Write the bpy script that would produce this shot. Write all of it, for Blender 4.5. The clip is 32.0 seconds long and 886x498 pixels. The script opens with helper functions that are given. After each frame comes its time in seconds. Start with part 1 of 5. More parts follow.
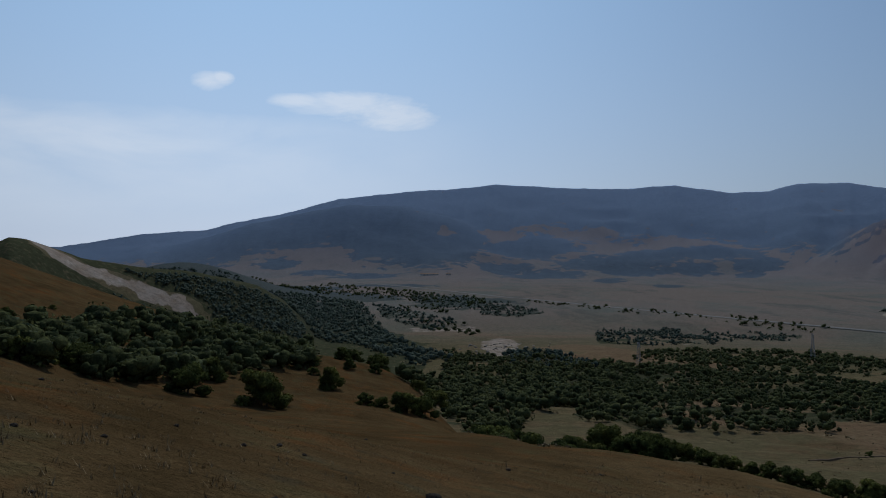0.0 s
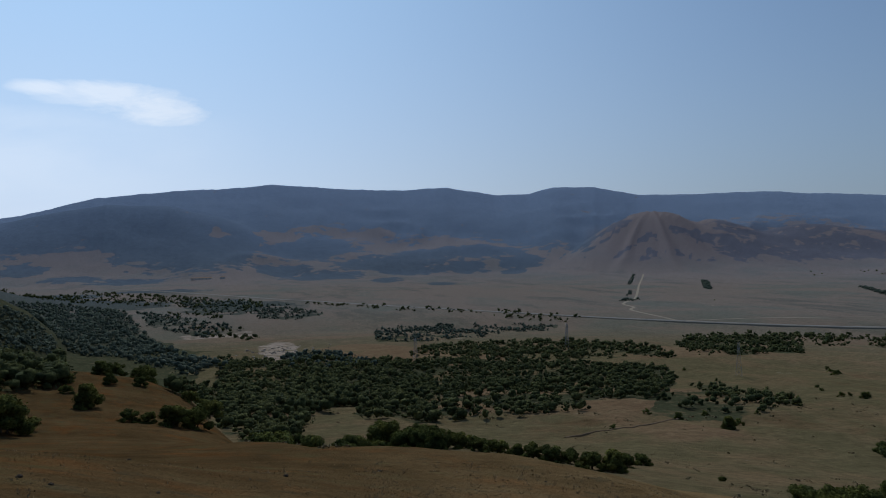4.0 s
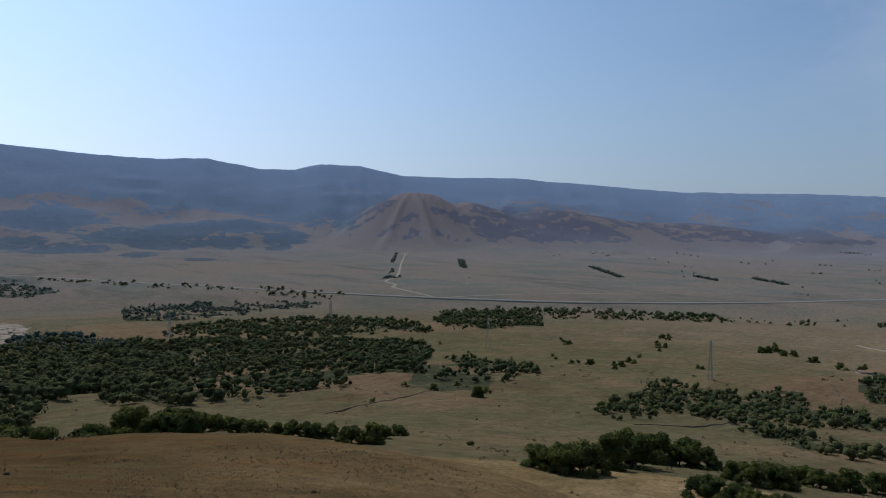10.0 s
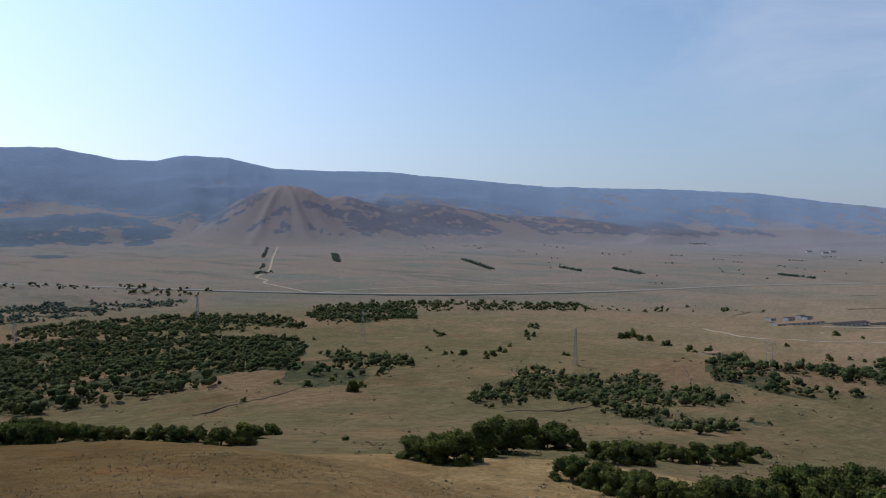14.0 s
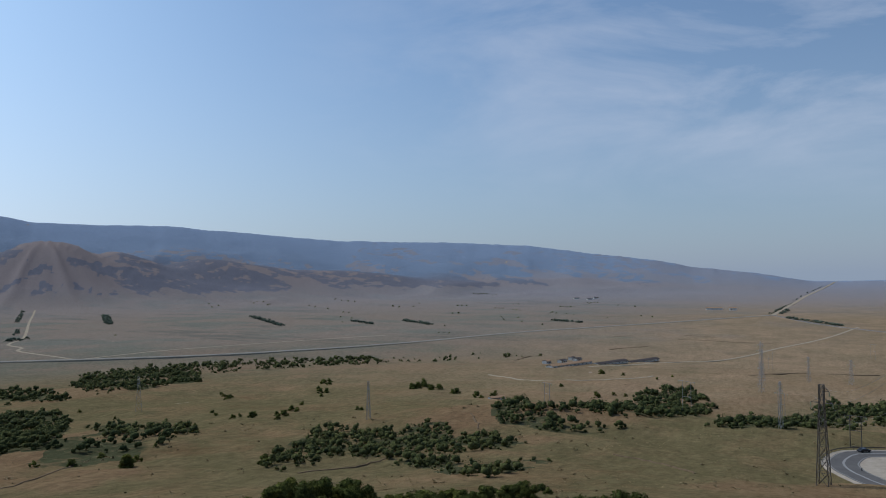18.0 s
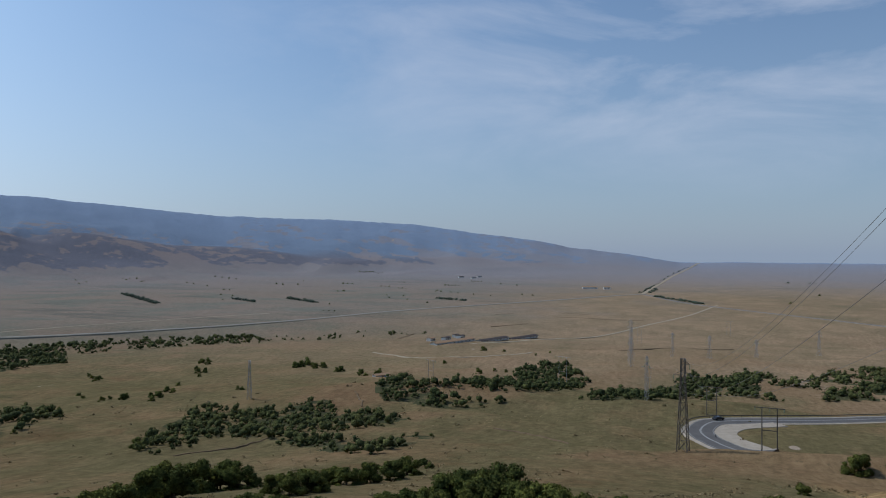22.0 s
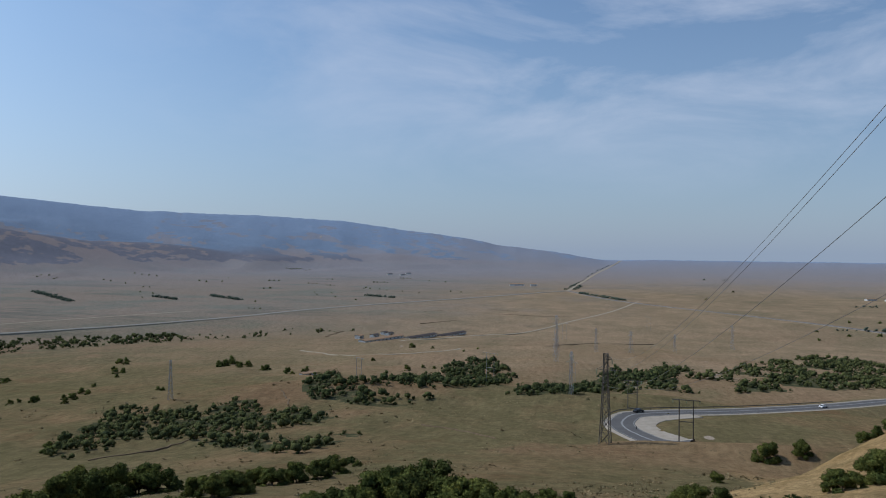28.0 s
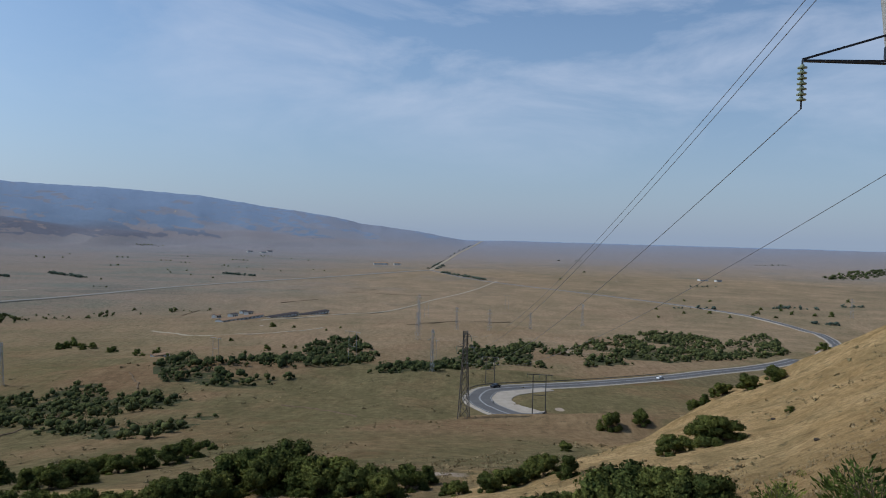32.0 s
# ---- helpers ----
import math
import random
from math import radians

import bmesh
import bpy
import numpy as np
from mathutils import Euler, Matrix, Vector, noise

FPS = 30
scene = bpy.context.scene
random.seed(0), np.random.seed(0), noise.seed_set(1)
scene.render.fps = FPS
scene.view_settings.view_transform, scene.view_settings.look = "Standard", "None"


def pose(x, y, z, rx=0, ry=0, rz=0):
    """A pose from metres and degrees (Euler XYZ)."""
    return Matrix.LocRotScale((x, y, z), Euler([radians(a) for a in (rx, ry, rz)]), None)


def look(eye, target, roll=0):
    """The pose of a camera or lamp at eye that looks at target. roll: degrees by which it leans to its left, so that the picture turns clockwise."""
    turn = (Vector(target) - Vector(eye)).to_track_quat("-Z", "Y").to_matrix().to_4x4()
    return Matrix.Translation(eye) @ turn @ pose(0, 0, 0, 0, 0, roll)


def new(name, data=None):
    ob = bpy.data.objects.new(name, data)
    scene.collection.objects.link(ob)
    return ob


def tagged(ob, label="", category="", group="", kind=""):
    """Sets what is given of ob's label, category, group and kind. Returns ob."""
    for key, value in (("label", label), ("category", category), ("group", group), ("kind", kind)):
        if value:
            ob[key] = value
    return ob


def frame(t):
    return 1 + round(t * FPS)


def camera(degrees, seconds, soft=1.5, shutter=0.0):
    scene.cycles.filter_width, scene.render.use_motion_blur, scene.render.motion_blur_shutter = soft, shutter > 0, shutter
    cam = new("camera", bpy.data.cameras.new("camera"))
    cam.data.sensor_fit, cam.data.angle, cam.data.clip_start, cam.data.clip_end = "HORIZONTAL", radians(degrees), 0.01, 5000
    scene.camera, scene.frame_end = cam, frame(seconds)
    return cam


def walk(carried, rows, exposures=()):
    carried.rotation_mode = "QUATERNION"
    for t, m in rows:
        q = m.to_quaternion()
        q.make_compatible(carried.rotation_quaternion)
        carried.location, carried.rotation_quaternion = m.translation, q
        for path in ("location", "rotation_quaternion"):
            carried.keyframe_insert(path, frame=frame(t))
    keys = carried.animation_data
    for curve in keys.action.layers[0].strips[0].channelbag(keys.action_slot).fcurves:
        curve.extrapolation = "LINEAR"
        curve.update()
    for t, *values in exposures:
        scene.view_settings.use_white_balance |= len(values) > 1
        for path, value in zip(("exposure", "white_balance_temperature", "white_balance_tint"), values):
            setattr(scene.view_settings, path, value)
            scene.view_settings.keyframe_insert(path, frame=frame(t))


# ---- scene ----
# the camera: held at arm's length by somebody who turns on the spot
cam = camera(63.4, 32.0, soft=1.0)
EYE, ARM = 1.6, 0.42
ROWS = [  # seconds, yaw, pitch, roll
    (0.0, 0.00, 0.00, -0.00),
    (0.5, -3.87, -0.08, -0.10),
    (1.0, -6.72, -0.42, 0.08),
    (1.5, -7.67, -0.45, -0.15),
    (2.0, -7.83, -0.12, -0.63),
    (2.5, -10.95, -0.70, 0.27),
    (3.0, -14.91, -0.47, 0.29),
    (3.5, -15.77, -0.39, 0.38),
    (4.0, -17.56, -0.06, 0.82),
    (4.5, -20.26, 0.22, 0.36),
    (6.5, -27.38, 0.53, 0.54),
    (7.0, -28.62, 0.84, 0.51),
    (7.5, -32.57, -0.06, -0.02),
    (8.0, -35.30, 0.09, -0.29),
    (8.5, -36.48, -0.07, -0.52),
    (9.0, -36.70, -0.33, -0.55),
    (9.5, -36.68, -0.90, -0.81),
    (10.0, -36.10, -1.87, -0.80),
    (10.5, -36.25, -4.32, -0.71),
    (11.0, -36.33, -5.53, -0.49),
    (11.5, -36.88, -6.76, 0.18),
    (12.0, -39.03, -6.61, 1.29),
    (12.5, -41.73, -5.58, 0.58),
    (13.0, -44.00, -4.39, 0.19),
    (13.5, -45.30, -3.47, -0.72),
    (14.0, -46.15, -2.25, -0.64),
    (14.5, -47.23, -1.23, -0.12),
    (16.5, -51.56, 0.95, -0.68),
    (17.0, -55.91, 0.47, -0.35),
    (17.5, -60.02, 1.80, 0.59),
    (18.0, -62.73, 2.09, 0.46),
    (18.5, -62.96, 2.50, 0.03),
    (19.0, -64.14, 2.45, -0.07),
    (19.5, -65.00, 2.25, -0.34),
    (20.0, -66.83, 1.61, -0.14),
    (20.5, -69.62, 0.66, 0.13),
    (21.0, -71.89, 0.82, 0.04),
    (21.5, -72.55, 0.30, -0.05),
    (22.0, -71.79, 0.33, -0.23),
    (22.5, -70.12, 0.71, -0.24),
    (23.0, -71.10, 0.80, -0.16),
    (23.5, -71.38, 0.66, 0.05),
    (24.0, -71.32, 0.83, 0.02),
    (24.5, -71.41, 0.53, -0.31),
    (25.0, -72.66, 0.56, -0.67),
    (25.5, -73.51, 0.34, -0.47),
    (26.0, -74.51, 0.14, -0.31),
    (26.5, -76.07, -0.04, -0.13),
    (28.5, -77.49, 0.14, -0.48),
    (29.0, -76.51, -0.27, -0.63),
    (29.5, -78.87, -1.17, -0.79),
    (30.0, -82.01, -0.86, -0.55),
    (30.5, -84.12, -0.69, -1.18),
    (31.0, -85.62, -0.73, -1.38),
    (31.5, -87.48, -1.32, -1.73),
    (32.0, -88.26, -1.38, -1.44),
]
EXPOSURES = [  # seconds, stops, kelvin, tint
    (0.0, -1.35, 6150, 10), (2.0, -1.16, 6250, 10), (4.0, -1.06, 6250, 10), (7.0, -0.84, 6300, 10), (9.0, -0.72, 6400, 10), (10.0, -0.54, 6350, 11), (11.0, -0.22, 6450, 13), (12.0, -0.1, 6600, 14),
    (13.0, -0.06, 6600, 14), (14.5, -0.2, 6600, 12), (17.0, -0.33, 6550, 10), (23.0, -0.3, 6500, 10), (29.0, -0.22, 6450, 10), (32.0, -0.19, 6450, 10)]
walk(cam, [(t, pose(-ARM * math.sin(radians(w)), ARM * math.cos(radians(w)), EYE, 90 + p, r, w)) for t, w, p, r in ROWS], EXPOSURES)

# ---- world, sun ----
SUN_AZ, SUN_EL, SKY_STRENGTH = 8.0, 52.0, 0.113
HAZE_SUNWARD, HAZE_AWAY, SKY_SUNWARD = (12.3, 13.5, 15.5), (2.65, 3.45, 4.85), (8.3, 13.0, 18.9)
CLOUD_SUNWARD, CLOUD_AWAY = (17.5, 17.9, 18.4), (5.8, 6.5, 8.0)
world = bpy.data.worlds.new("sky")
scene.world = world
world.use_nodes = True
wt = world.node_tree
wt.nodes.clear()
w_out = wt.nodes.new("ShaderNodeOutputWorld")
w_bg = wt.nodes.new("ShaderNodeBackground")
w_sky = wt.nodes.new("ShaderNodeTexSky")
w_sky.sky_type = "NISHITA"
w_sky.sun_disc = False
w_sky.sun_elevation = radians(SUN_EL)
w_sky.sun_rotation = radians(SUN_AZ)
w_sky.altitude = 600
w_sky.air_density, w_sky.dust_density, w_sky.ozone_density = 1.0, 0.6, 3.0
w_bg.inputs["Strength"].default_value = SKY_STRENGTH


def w_math(op, a, b=None, clamp=False):
    n = wt.nodes.new("ShaderNodeMath")
    n.operation, n.use_clamp = op, clamp
    for sock, val in zip(n.inputs, (a, b)):
        if isinstance(val, (int, float)):
            sock.default_value = val
        elif val is not None:
            wt.links.new(val, sock)
    return n.outputs[0]


def w_mix(fac, a, b):
    n = wt.nodes.new("ShaderNodeMix")
    n.data_type = "RGBA"
    for sock, val in ((n.inputs[0], fac), (n.inputs[6], a), (n.inputs[7], b)):
        if isinstance(val, tuple):
            sock.default_value = (*val, 1)
        else:
            wt.links.new(val, sock)
    return n.outputs[2]


def w_oval(b, hb, u, hu):
    """One at a bearing and height in the sky, falling to nought round an oval."""
    p = w_math("POWER", w_math("ABSOLUTE", w_math("DIVIDE", w_math("SUBTRACT", bearing, b), hb)), 2.0)
    q = w_math("POWER", w_math("ABSOLUTE", w_math("DIVIDE", w_math("SUBTRACT", up, u), hu)), 2.0)
    return w_math("SUBTRACT", 1.0, w_math("ADD", p, q), True)


def w_window(val, centre, half):
    """One at the centre, falling to nought at half away."""
    return w_math("SUBTRACT", 1.0, w_math("DIVIDE", w_math("ABSOLUTE", w_math("SUBTRACT", val, centre)), half), True)


w_dir = wt.nodes.new("ShaderNodeTexCoord").outputs["Generated"]
w_xyz = wt.nodes.new("ShaderNodeSeparateXYZ")
wt.links.new(w_dir, w_xyz.inputs[0])
up = w_xyz.outputs[2]
bearing = w_math("ARCTAN2", w_xyz.outputs[0], w_xyz.outputs[1])
# summer haze towards the horizon, brighter below the sun
toward = w_math("MULTIPLY_ADD", w_math("COSINE", w_math("SUBTRACT", bearing, radians(SUN_AZ - 22))), 0.5)
toward.node.inputs[2].default_value = 0.5
toward = w_math("POWER", toward, 6.8)
clear = wt.nodes.new("ShaderNodeMix")
clear.data_type, clear.blend_type = "RGBA", "MULTIPLY"
clear.inputs[0].default_value = 1.0
clear.inputs[7].default_value = (1.03, 1.11, 1.13, 1)
wt.links.new(w_sky.outputs[0], clear.inputs[6])
haze_colour = w_mix(toward, HAZE_AWAY, HAZE_SUNWARD)
haze = w_math("POWER", w_math("SUBTRACT", 1.0, w_math("MULTIPLY", up, 1.9), True), 2.2)
glare = w_mix(w_math("MULTIPLY", toward, 0.75), clear.outputs[2], SKY_SUNWARD)
sky_colour = w_mix(w_math("MULTIPLY", haze, 0.9), glare, haze_colour)
# thin cirrus, and a few flat fair-weather clouds
stretch = wt.nodes.new("ShaderNodeMapping")
stretch.inputs["Scale"].default_value = (1.0, 1.0, 3.2)
stretch.inputs["Rotation"].default_value = (0.25, 0.35, 0.0)
wt.links.new(w_dir, stretch.inputs[0])


def w_noise(scale, detail, rough):
    n = wt.nodes.new("ShaderNodeTexNoise")
    for k, v in (("Scale", scale), ("Detail", detail), ("Roughness", rough), ("Distortion", 0.4)):
        n.inputs[k].default_value = v
    wt.links.new(stretch.outputs[0], n.inputs["Vector"])
    return n.outputs["Fac"]


veil = w_math("MULTIPLY", w_math("SUBTRACT", w_noise(3.0, 7, 0.6), 0.46, True), 3.0, True)
veil = w_math("MULTIPLY", veil, w_math("MULTIPLY", w_math("SUBTRACT", bearing, 0.85), 1.4, True))
veil = w_math("MULTIPLY", veil, w_math("MULTIPLY", w_math("SUBTRACT", up, 0.06), 6.0, True))
low = w_math("MULTIPLY", w_math("SUBTRACT", w_noise(5.0, 6, 0.55), 0.26, True), 2.6, True)
edge = w_math("ADD", w_math("MULTIPLY", w_noise(7.0, 6, 0.6), 0.03), 0.168)
low = w_math("MULTIPLY", low, w_math("MULTIPLY", w_window(bearing, -0.55, 0.62), w_math("MULTIPLY", w_math("SUBTRACT", edge, up), 60.0, True)))
low = w_math("MULTIPLY", low, w_math("MULTIPLY", w_math("SUBTRACT", up, 0.02), 9.0, True))
lumps = w_math("SUBTRACT", w_noise(9.0, 7, 0.62), 0.5)


def w_cloud(ovals, rough, gain):
    """A cloud of a few ovals with a ragged rim."""
    body = ovals[0]
    for o in ovals[1:]:
        body = w_math("MAXIMUM", body, o)
    shape = w_math("MULTIPLY", w_math("SUBTRACT", w_math("ADD", body, w_math("MULTIPLY", lumps, rough)), 0.15, True), gain, True)
    return w_math("MULTIPLY", shape, w_math("MULTIPLY", body, 3.0, True))


puff = w_cloud((w_oval(-0.12, 0.115, 0.193, 0.024), w_oval(-0.07, 0.09, 0.18, 0.022), w_oval(-0.20, 0.05, 0.198, 0.012)), 2.6, 1.3)
wisp = w_cloud((w_oval(-0.318, 0.03, 0.218, 0.016), w_oval(-0.30, 0.02, 0.222, 0.012)), 2.4, 1.2)
cloud = w_math("MAXIMUM", w_math("MULTIPLY", veil, 0.85), w_math("MAXIMUM", w_math("MULTIPLY", low, 0.55), w_math("MAXIMUM", w_math("MULTIPLY", puff, 0.52), w_math("MULTIPLY", wisp, 0.55))))
cloud_colour = w_mix(toward, CLOUD_AWAY, CLOUD_SUNWARD)
sky_colour = w_mix(cloud, sky_colour, cloud_colour)
wt.links.new(sky_colour, w_bg.inputs[0])
wt.links.new(w_bg.outputs[0], w_out.inputs[0])

sun_data = bpy.data.lights.new("sun", "SUN")
sun_data.energy, sun_data.angle, sun_data.color = 3.2, radians(0.6), (1.0, 0.95, 0.87)
sun = new("sun", sun_data)
sun.matrix_world = look((0, 0, 300), (0 - math.sin(radians(SUN_AZ)) * 100, -math.cos(radians(SUN_AZ)) * 100, 300 - 100 * math.tan(radians(SUN_EL))))

# ---- lie of the land ----
# -- land --
S55, C55 = math.sin(math.radians(55)), math.cos(math.radians(55))


def lattice(ix, iy, seed):
    v = np.sin(ix * 127.1 + iy * 311.7 + seed * 74.7) * 43758.5453
    return v - np.floor(v)


def vnoise(x, y, seed=0):
    """Smooth noise from 0 to 1."""
    ix, iy = np.floor(x), np.floor(y)
    u, v = x - ix, y - iy
    u, v = u * u * (3 - 2 * u), v * v * (3 - 2 * v)
    a, b = lattice(ix, iy, seed), lattice(ix + 1, iy, seed)
    c, d = lattice(ix, iy + 1, seed), lattice(ix + 1, iy + 1, seed)
    return a + (b - a) * u + (c - a) * v + (a - b - c + d) * u * v


def fbm(x, y, octaves=4, seed=0):
    s, amp, tot = 0, 1.0, 0
    for k in range(octaves):
        s = s + amp * (vnoise(x * 2 ** k, y * 2 ** k, seed + k) - 0.5)
        tot += amp
        amp *= 0.5
    return s / tot


def smax(a, b, k):
    h = np.clip(0.5 + 0.5 * (a - b) / k, 0, 1)
    return b + (a - b) * h + k * h * (1 - h)


def soft(v, w):
    return w * np.logaddexp(0, v / w)


def bump(x, y, az, d, height, across, deep, power=2.0):
    """A hill at a bearing and distance, with its half widths across and along the bearing."""
    a = math.radians(az)
    u = x * math.cos(a) - y * math.sin(a)
    v = x * math.sin(a) + y * math.cos(a) - d
    return height * np.exp(-(((u / across) ** 2 + (v / deep) ** 2) ** (power / 2)))


FLOOR_D = [1, 20, 40, 57, 85, 110, 160, 200, 290, 400, 590, 760, 1000, 1400, 2000, 3000, 5000]
FLOOR_Z = [-12, -17, -20, -22, -27, -33.5, -45, -51.5, -61, -70, -83, -93, -108, -108, -101, -80, -60]
CREST_AZ = [-60, -40, -28, -25.4, -22.7, -18.2, -16.7, -12.8, -8.3, -1.5, 2.0, 4.2, 9.7, 14.4, 17.9, 21.7, 24.4, 26.3, 29.5, 32.9, 41.8, 49, 55, 64.4, 69.7, 75.6, 79, 82, 86.3, 90, 180]
CREST_EL = [-0.3, -0.2, 0.14, 0.58, 1.1, 1.44, 1.86, 2.68, 3.97, 4.64, 4.85, 5.17, 4.8, 4.63, 4.85, 4.15, 4.15, 4.65, 4.6, 3.85, 3.8, 3.2, 2.75, 2.56, 2.28, 1.45, 1.03, 0.41, 0.0, -0.7, -0.7]
CREST_D = 4450.0
FRONT_AZ = [-40, -30, -27, -25.5, -21.4, -17.9, -14.9, -11.6, -7.5, -3.2, 0.5, 3.7, 6.5, 10, 20]
FRONT_EL = [-3, -1.5, -0.95, -0.6, 0.0, 1.0, 1.95, 2.65, 3.42, 3.38, 2.6, 1.3, 0.2, -1.6, -3]
RIDGE_AZ = [-60, -45, -31.7, -31.2, -30.2, -28.8, -26.8, -23.6, -20, -16.8, -14.5, -12.5, -10, 0]
RIDGE_EL = [-4, -1, 0.5, 0.75, 0.65, 0.2, -0.6, -1.25, -1.6, -2.2, -2.8, -4.0, -7.0, -9.0]
ROAD_GRADE = [(233, -14, -56.7), (241, -11, -57.4), (253, -8, -58.8), (265, -7, -59.8), (277, -9, -60.5), (285, -12, -60.8), (292, -20, -61.3), (303, -32, -62.7), (315, -46, -64.4), (328, -61, -65.8), (344, -77, -67.8), (362, -95, -69.8), (381, -115, -71.6), (401, -136, -73.1), (421, -159, -74.6), (439, -179, -76.0), (480, -220, -78.5)]
SCREE = [(-303, 545), (-286, 556), (-268, 566), (-250, 576), (-232, 585), (-206, 592)]



def off_line(x, y, pts):
    """Distance to a chain of points, and the third value along it."""
    best, val = np.full(np.shape(x), 1e9), np.zeros(np.shape(x))
    for a, b in zip(pts, pts[1:]):
        ex, ey = b[0] - a[0], b[1] - a[1]
        t = np.clip(((x - a[0]) * ex + (y - a[1]) * ey) / (ex * ex + ey * ey), 0, 1)
        q = np.hypot(x - a[0] - t * ex, y - a[1] - t * ey)
        val = np.where(q < best, a[-1] + t * (b[-1] - a[-1]), val)
        best = np.minimum(best, q)
    return best, val


def dome(x, y):
    """The rounded shoulder of the near slope, from 0 to 1."""
    u, v = x * math.cos(0.42) - y * math.sin(0.42), x * math.sin(0.42) + y * math.cos(0.42) - 78
    return np.exp(-np.abs(u / np.where(u < 0, 36, 80)) ** 2.5 - (v / np.where(v < 0, 28, 19)) ** 2)


def height(x, y):
    x, y = np.asarray(x, float), np.asarray(y, float)
    d = np.hypot(x, y) + 1e-6
    az = np.degrees(np.arctan2(x, y))
    p, q = x * S55 + y * C55, x * C55 - y * S55
    # the slope that the path runs along
    brow = 50 + 36 * np.clip((7 - az) / 9, 0, 1) + 32 * np.clip((az - 88) / 24, 0, 1)
    n = -0.345 * p - 0.45 * soft(p - brow, 6)
    n = n + 0.0024 * np.minimum(np.maximum(q - 55, 0), 60) ** 2
    n = n - 0.30 * np.maximum(d - 330, 0)
    n = n + (0.9 * fbm(x / 14, y / 14, 3, 5) + 0.35 * fbm(x / 4.5, y / 4.5, 2, 6)) * np.clip(d / 25, 0, 1)
    n = n + (1.5 * fbm(q / 9, p / 22, 2, 7) + 0.8 * fbm(q / 3.2, p / 8, 2, 8)) * np.clip((az - 95) / 10, 0, 1) * np.clip((d - 25) / 30, 0, 1)
    n = n + bump(x, y, -44, 340, 8, 95, 150) - bump(x, y, -26, 105, 11, 45, 60)
    n = n + bump(x, y, 38, 55, 2.2, 25, 35) - bump(x, y, 9, 105, 3.5, 18, 45)
    n = n + bump(x, y, -4, 172, 5, 22, 20) - bump(x, y, 82, 45, 4.0, 28, 25)
    n = n - 0.032 * d * np.clip((az - 85) / 10, 0, 1) * np.clip((122 - az) / 8, 0, 1)
    n = n + 6.5 * dome(x, y)
    # the valley floor
    v = np.interp(np.log(d), np.log(FLOOR_D), FLOOR_Z)
    v = v - 1.0 * np.exp(-((az - 67) / 13) ** 2 - ((d - 70) / 35) ** 2) + bump(x, y, 14, 140, 4.5, 45, 45)
    roll = np.clip((d - 110) / 150, 0, 1) * np.clip((1100 - d) / 500, 0, 1)
    roll = roll * (1 - 0.92 * np.clip((az - 92) / 6, 0, 1) * np.clip((d - 205) / 20, 0, 1) * np.clip((560 - d) / 60, 0, 1))
    v = v + roll * (9 * fbm(x / 120, y / 120, 3, 11) + 4 * fbm(x / 35, y / 35, 3, 12) + 1.6 * fbm(x / 11, y / 11, 2, 13))
    v = v + bump(x, y, 88, 330, 4, 60, 28) + bump(x, y, 66, 330, 6, 60, 40) + bump(x, y, 107, 206, 5.5, 42, 9) - bump(x, y, 104, 236, 4.5, 28, 17) - bump(x, y, 100, 400, 6, 160, 40)
    z = smax(n, v, 4.0)
    far_side = np.interp(az, [-60, -31, -14], [600, 620, 760])
    ridge = np.tan(np.radians(np.interp(az, RIDGE_AZ, RIDGE_EL))) * far_side + 1.6 + 2.5 * fbm(az / 2.2, az * 0 + 4, 3, 81)
    deep = np.where(d < far_side, 125, 190)
    face = (d - far_side + 26 * fbm(x / 70, y / 70, 3, 82)) / deep
    z = smax(z, -95 + (ridge + 95) * np.exp(-face ** 2), 5) + bump(x, y, -20, 1500, 70, 170, 250)
    # the mountains
    side = np.clip((az - 38) / 25, 0, 1)
    foot = 2450 + 500 * side + 350 * fbm(az / 7, az * 0 + 3, 3, 21)
    t = np.clip((d - foot) / (CREST_D - foot), 0, 1.3)
    crest = np.tan(np.radians(np.interp(az, CREST_AZ, CREST_EL))) * CREST_D + 1.6 + 9 * fbm(az / 1.7, az * 0 + 9, 3, 23)
    rise = np.where(t < 1, t ** 1.3, 1 - (t - 1) * 1.2)
    high = np.clip((crest + 60) / 250, 0, 1)
    wig = az + 2.5 * fbm(x / 500, y / 500, 2, 33)
    spur = np.abs(2 * vnoise(wig / 4.2, d / 2600, 31) - 1) + 0.45 * np.abs(2 * vnoise(wig / 1.4, d / 1500, 32) - 1) - 0.7
    m = (crest - np.interp(CREST_D, FLOOR_D, FLOOR_Z)) * rise - high * (19 - 13 * side) * spur * np.clip(t * 3, 0, 1) * np.clip((1 - t) * 2.0, 0, 1)
    z = z + np.where(t > 0, m, 0) + 3 * (vnoise(x / 22, y / 22, 37) - 0.5) * np.clip(t * 2 - 0.6, 0, 1)
    folds = 30 * (fbm(x / 260, y / 260, 4, 36) + 0.12) + 26 * (0.3 - np.abs(2 * vnoise(x / 210 + 0.4 * fbm(x / 300, y / 300, 2, 38), y / 300, 39) - 1))
    z = z + folds * np.clip((d - foot + 250) / 300, 0, 1) * np.clip((CREST_D - d) / 900, 0, 1) * high
    v0 = np.interp(np.log(d), np.log(FLOOR_D), FLOOR_Z)
    # a nearer wooded hill before the crest
    top = np.tan(np.radians(np.interp(az, FRONT_AZ, FRONT_EL))) * 3450 + 1.6 + 8 * fbm(az / 1.5, az * 0 + 6, 3, 24)
    fall = (d - 3450 + 90 * fbm(x / 260, y / 260, 3, 25)) / 620
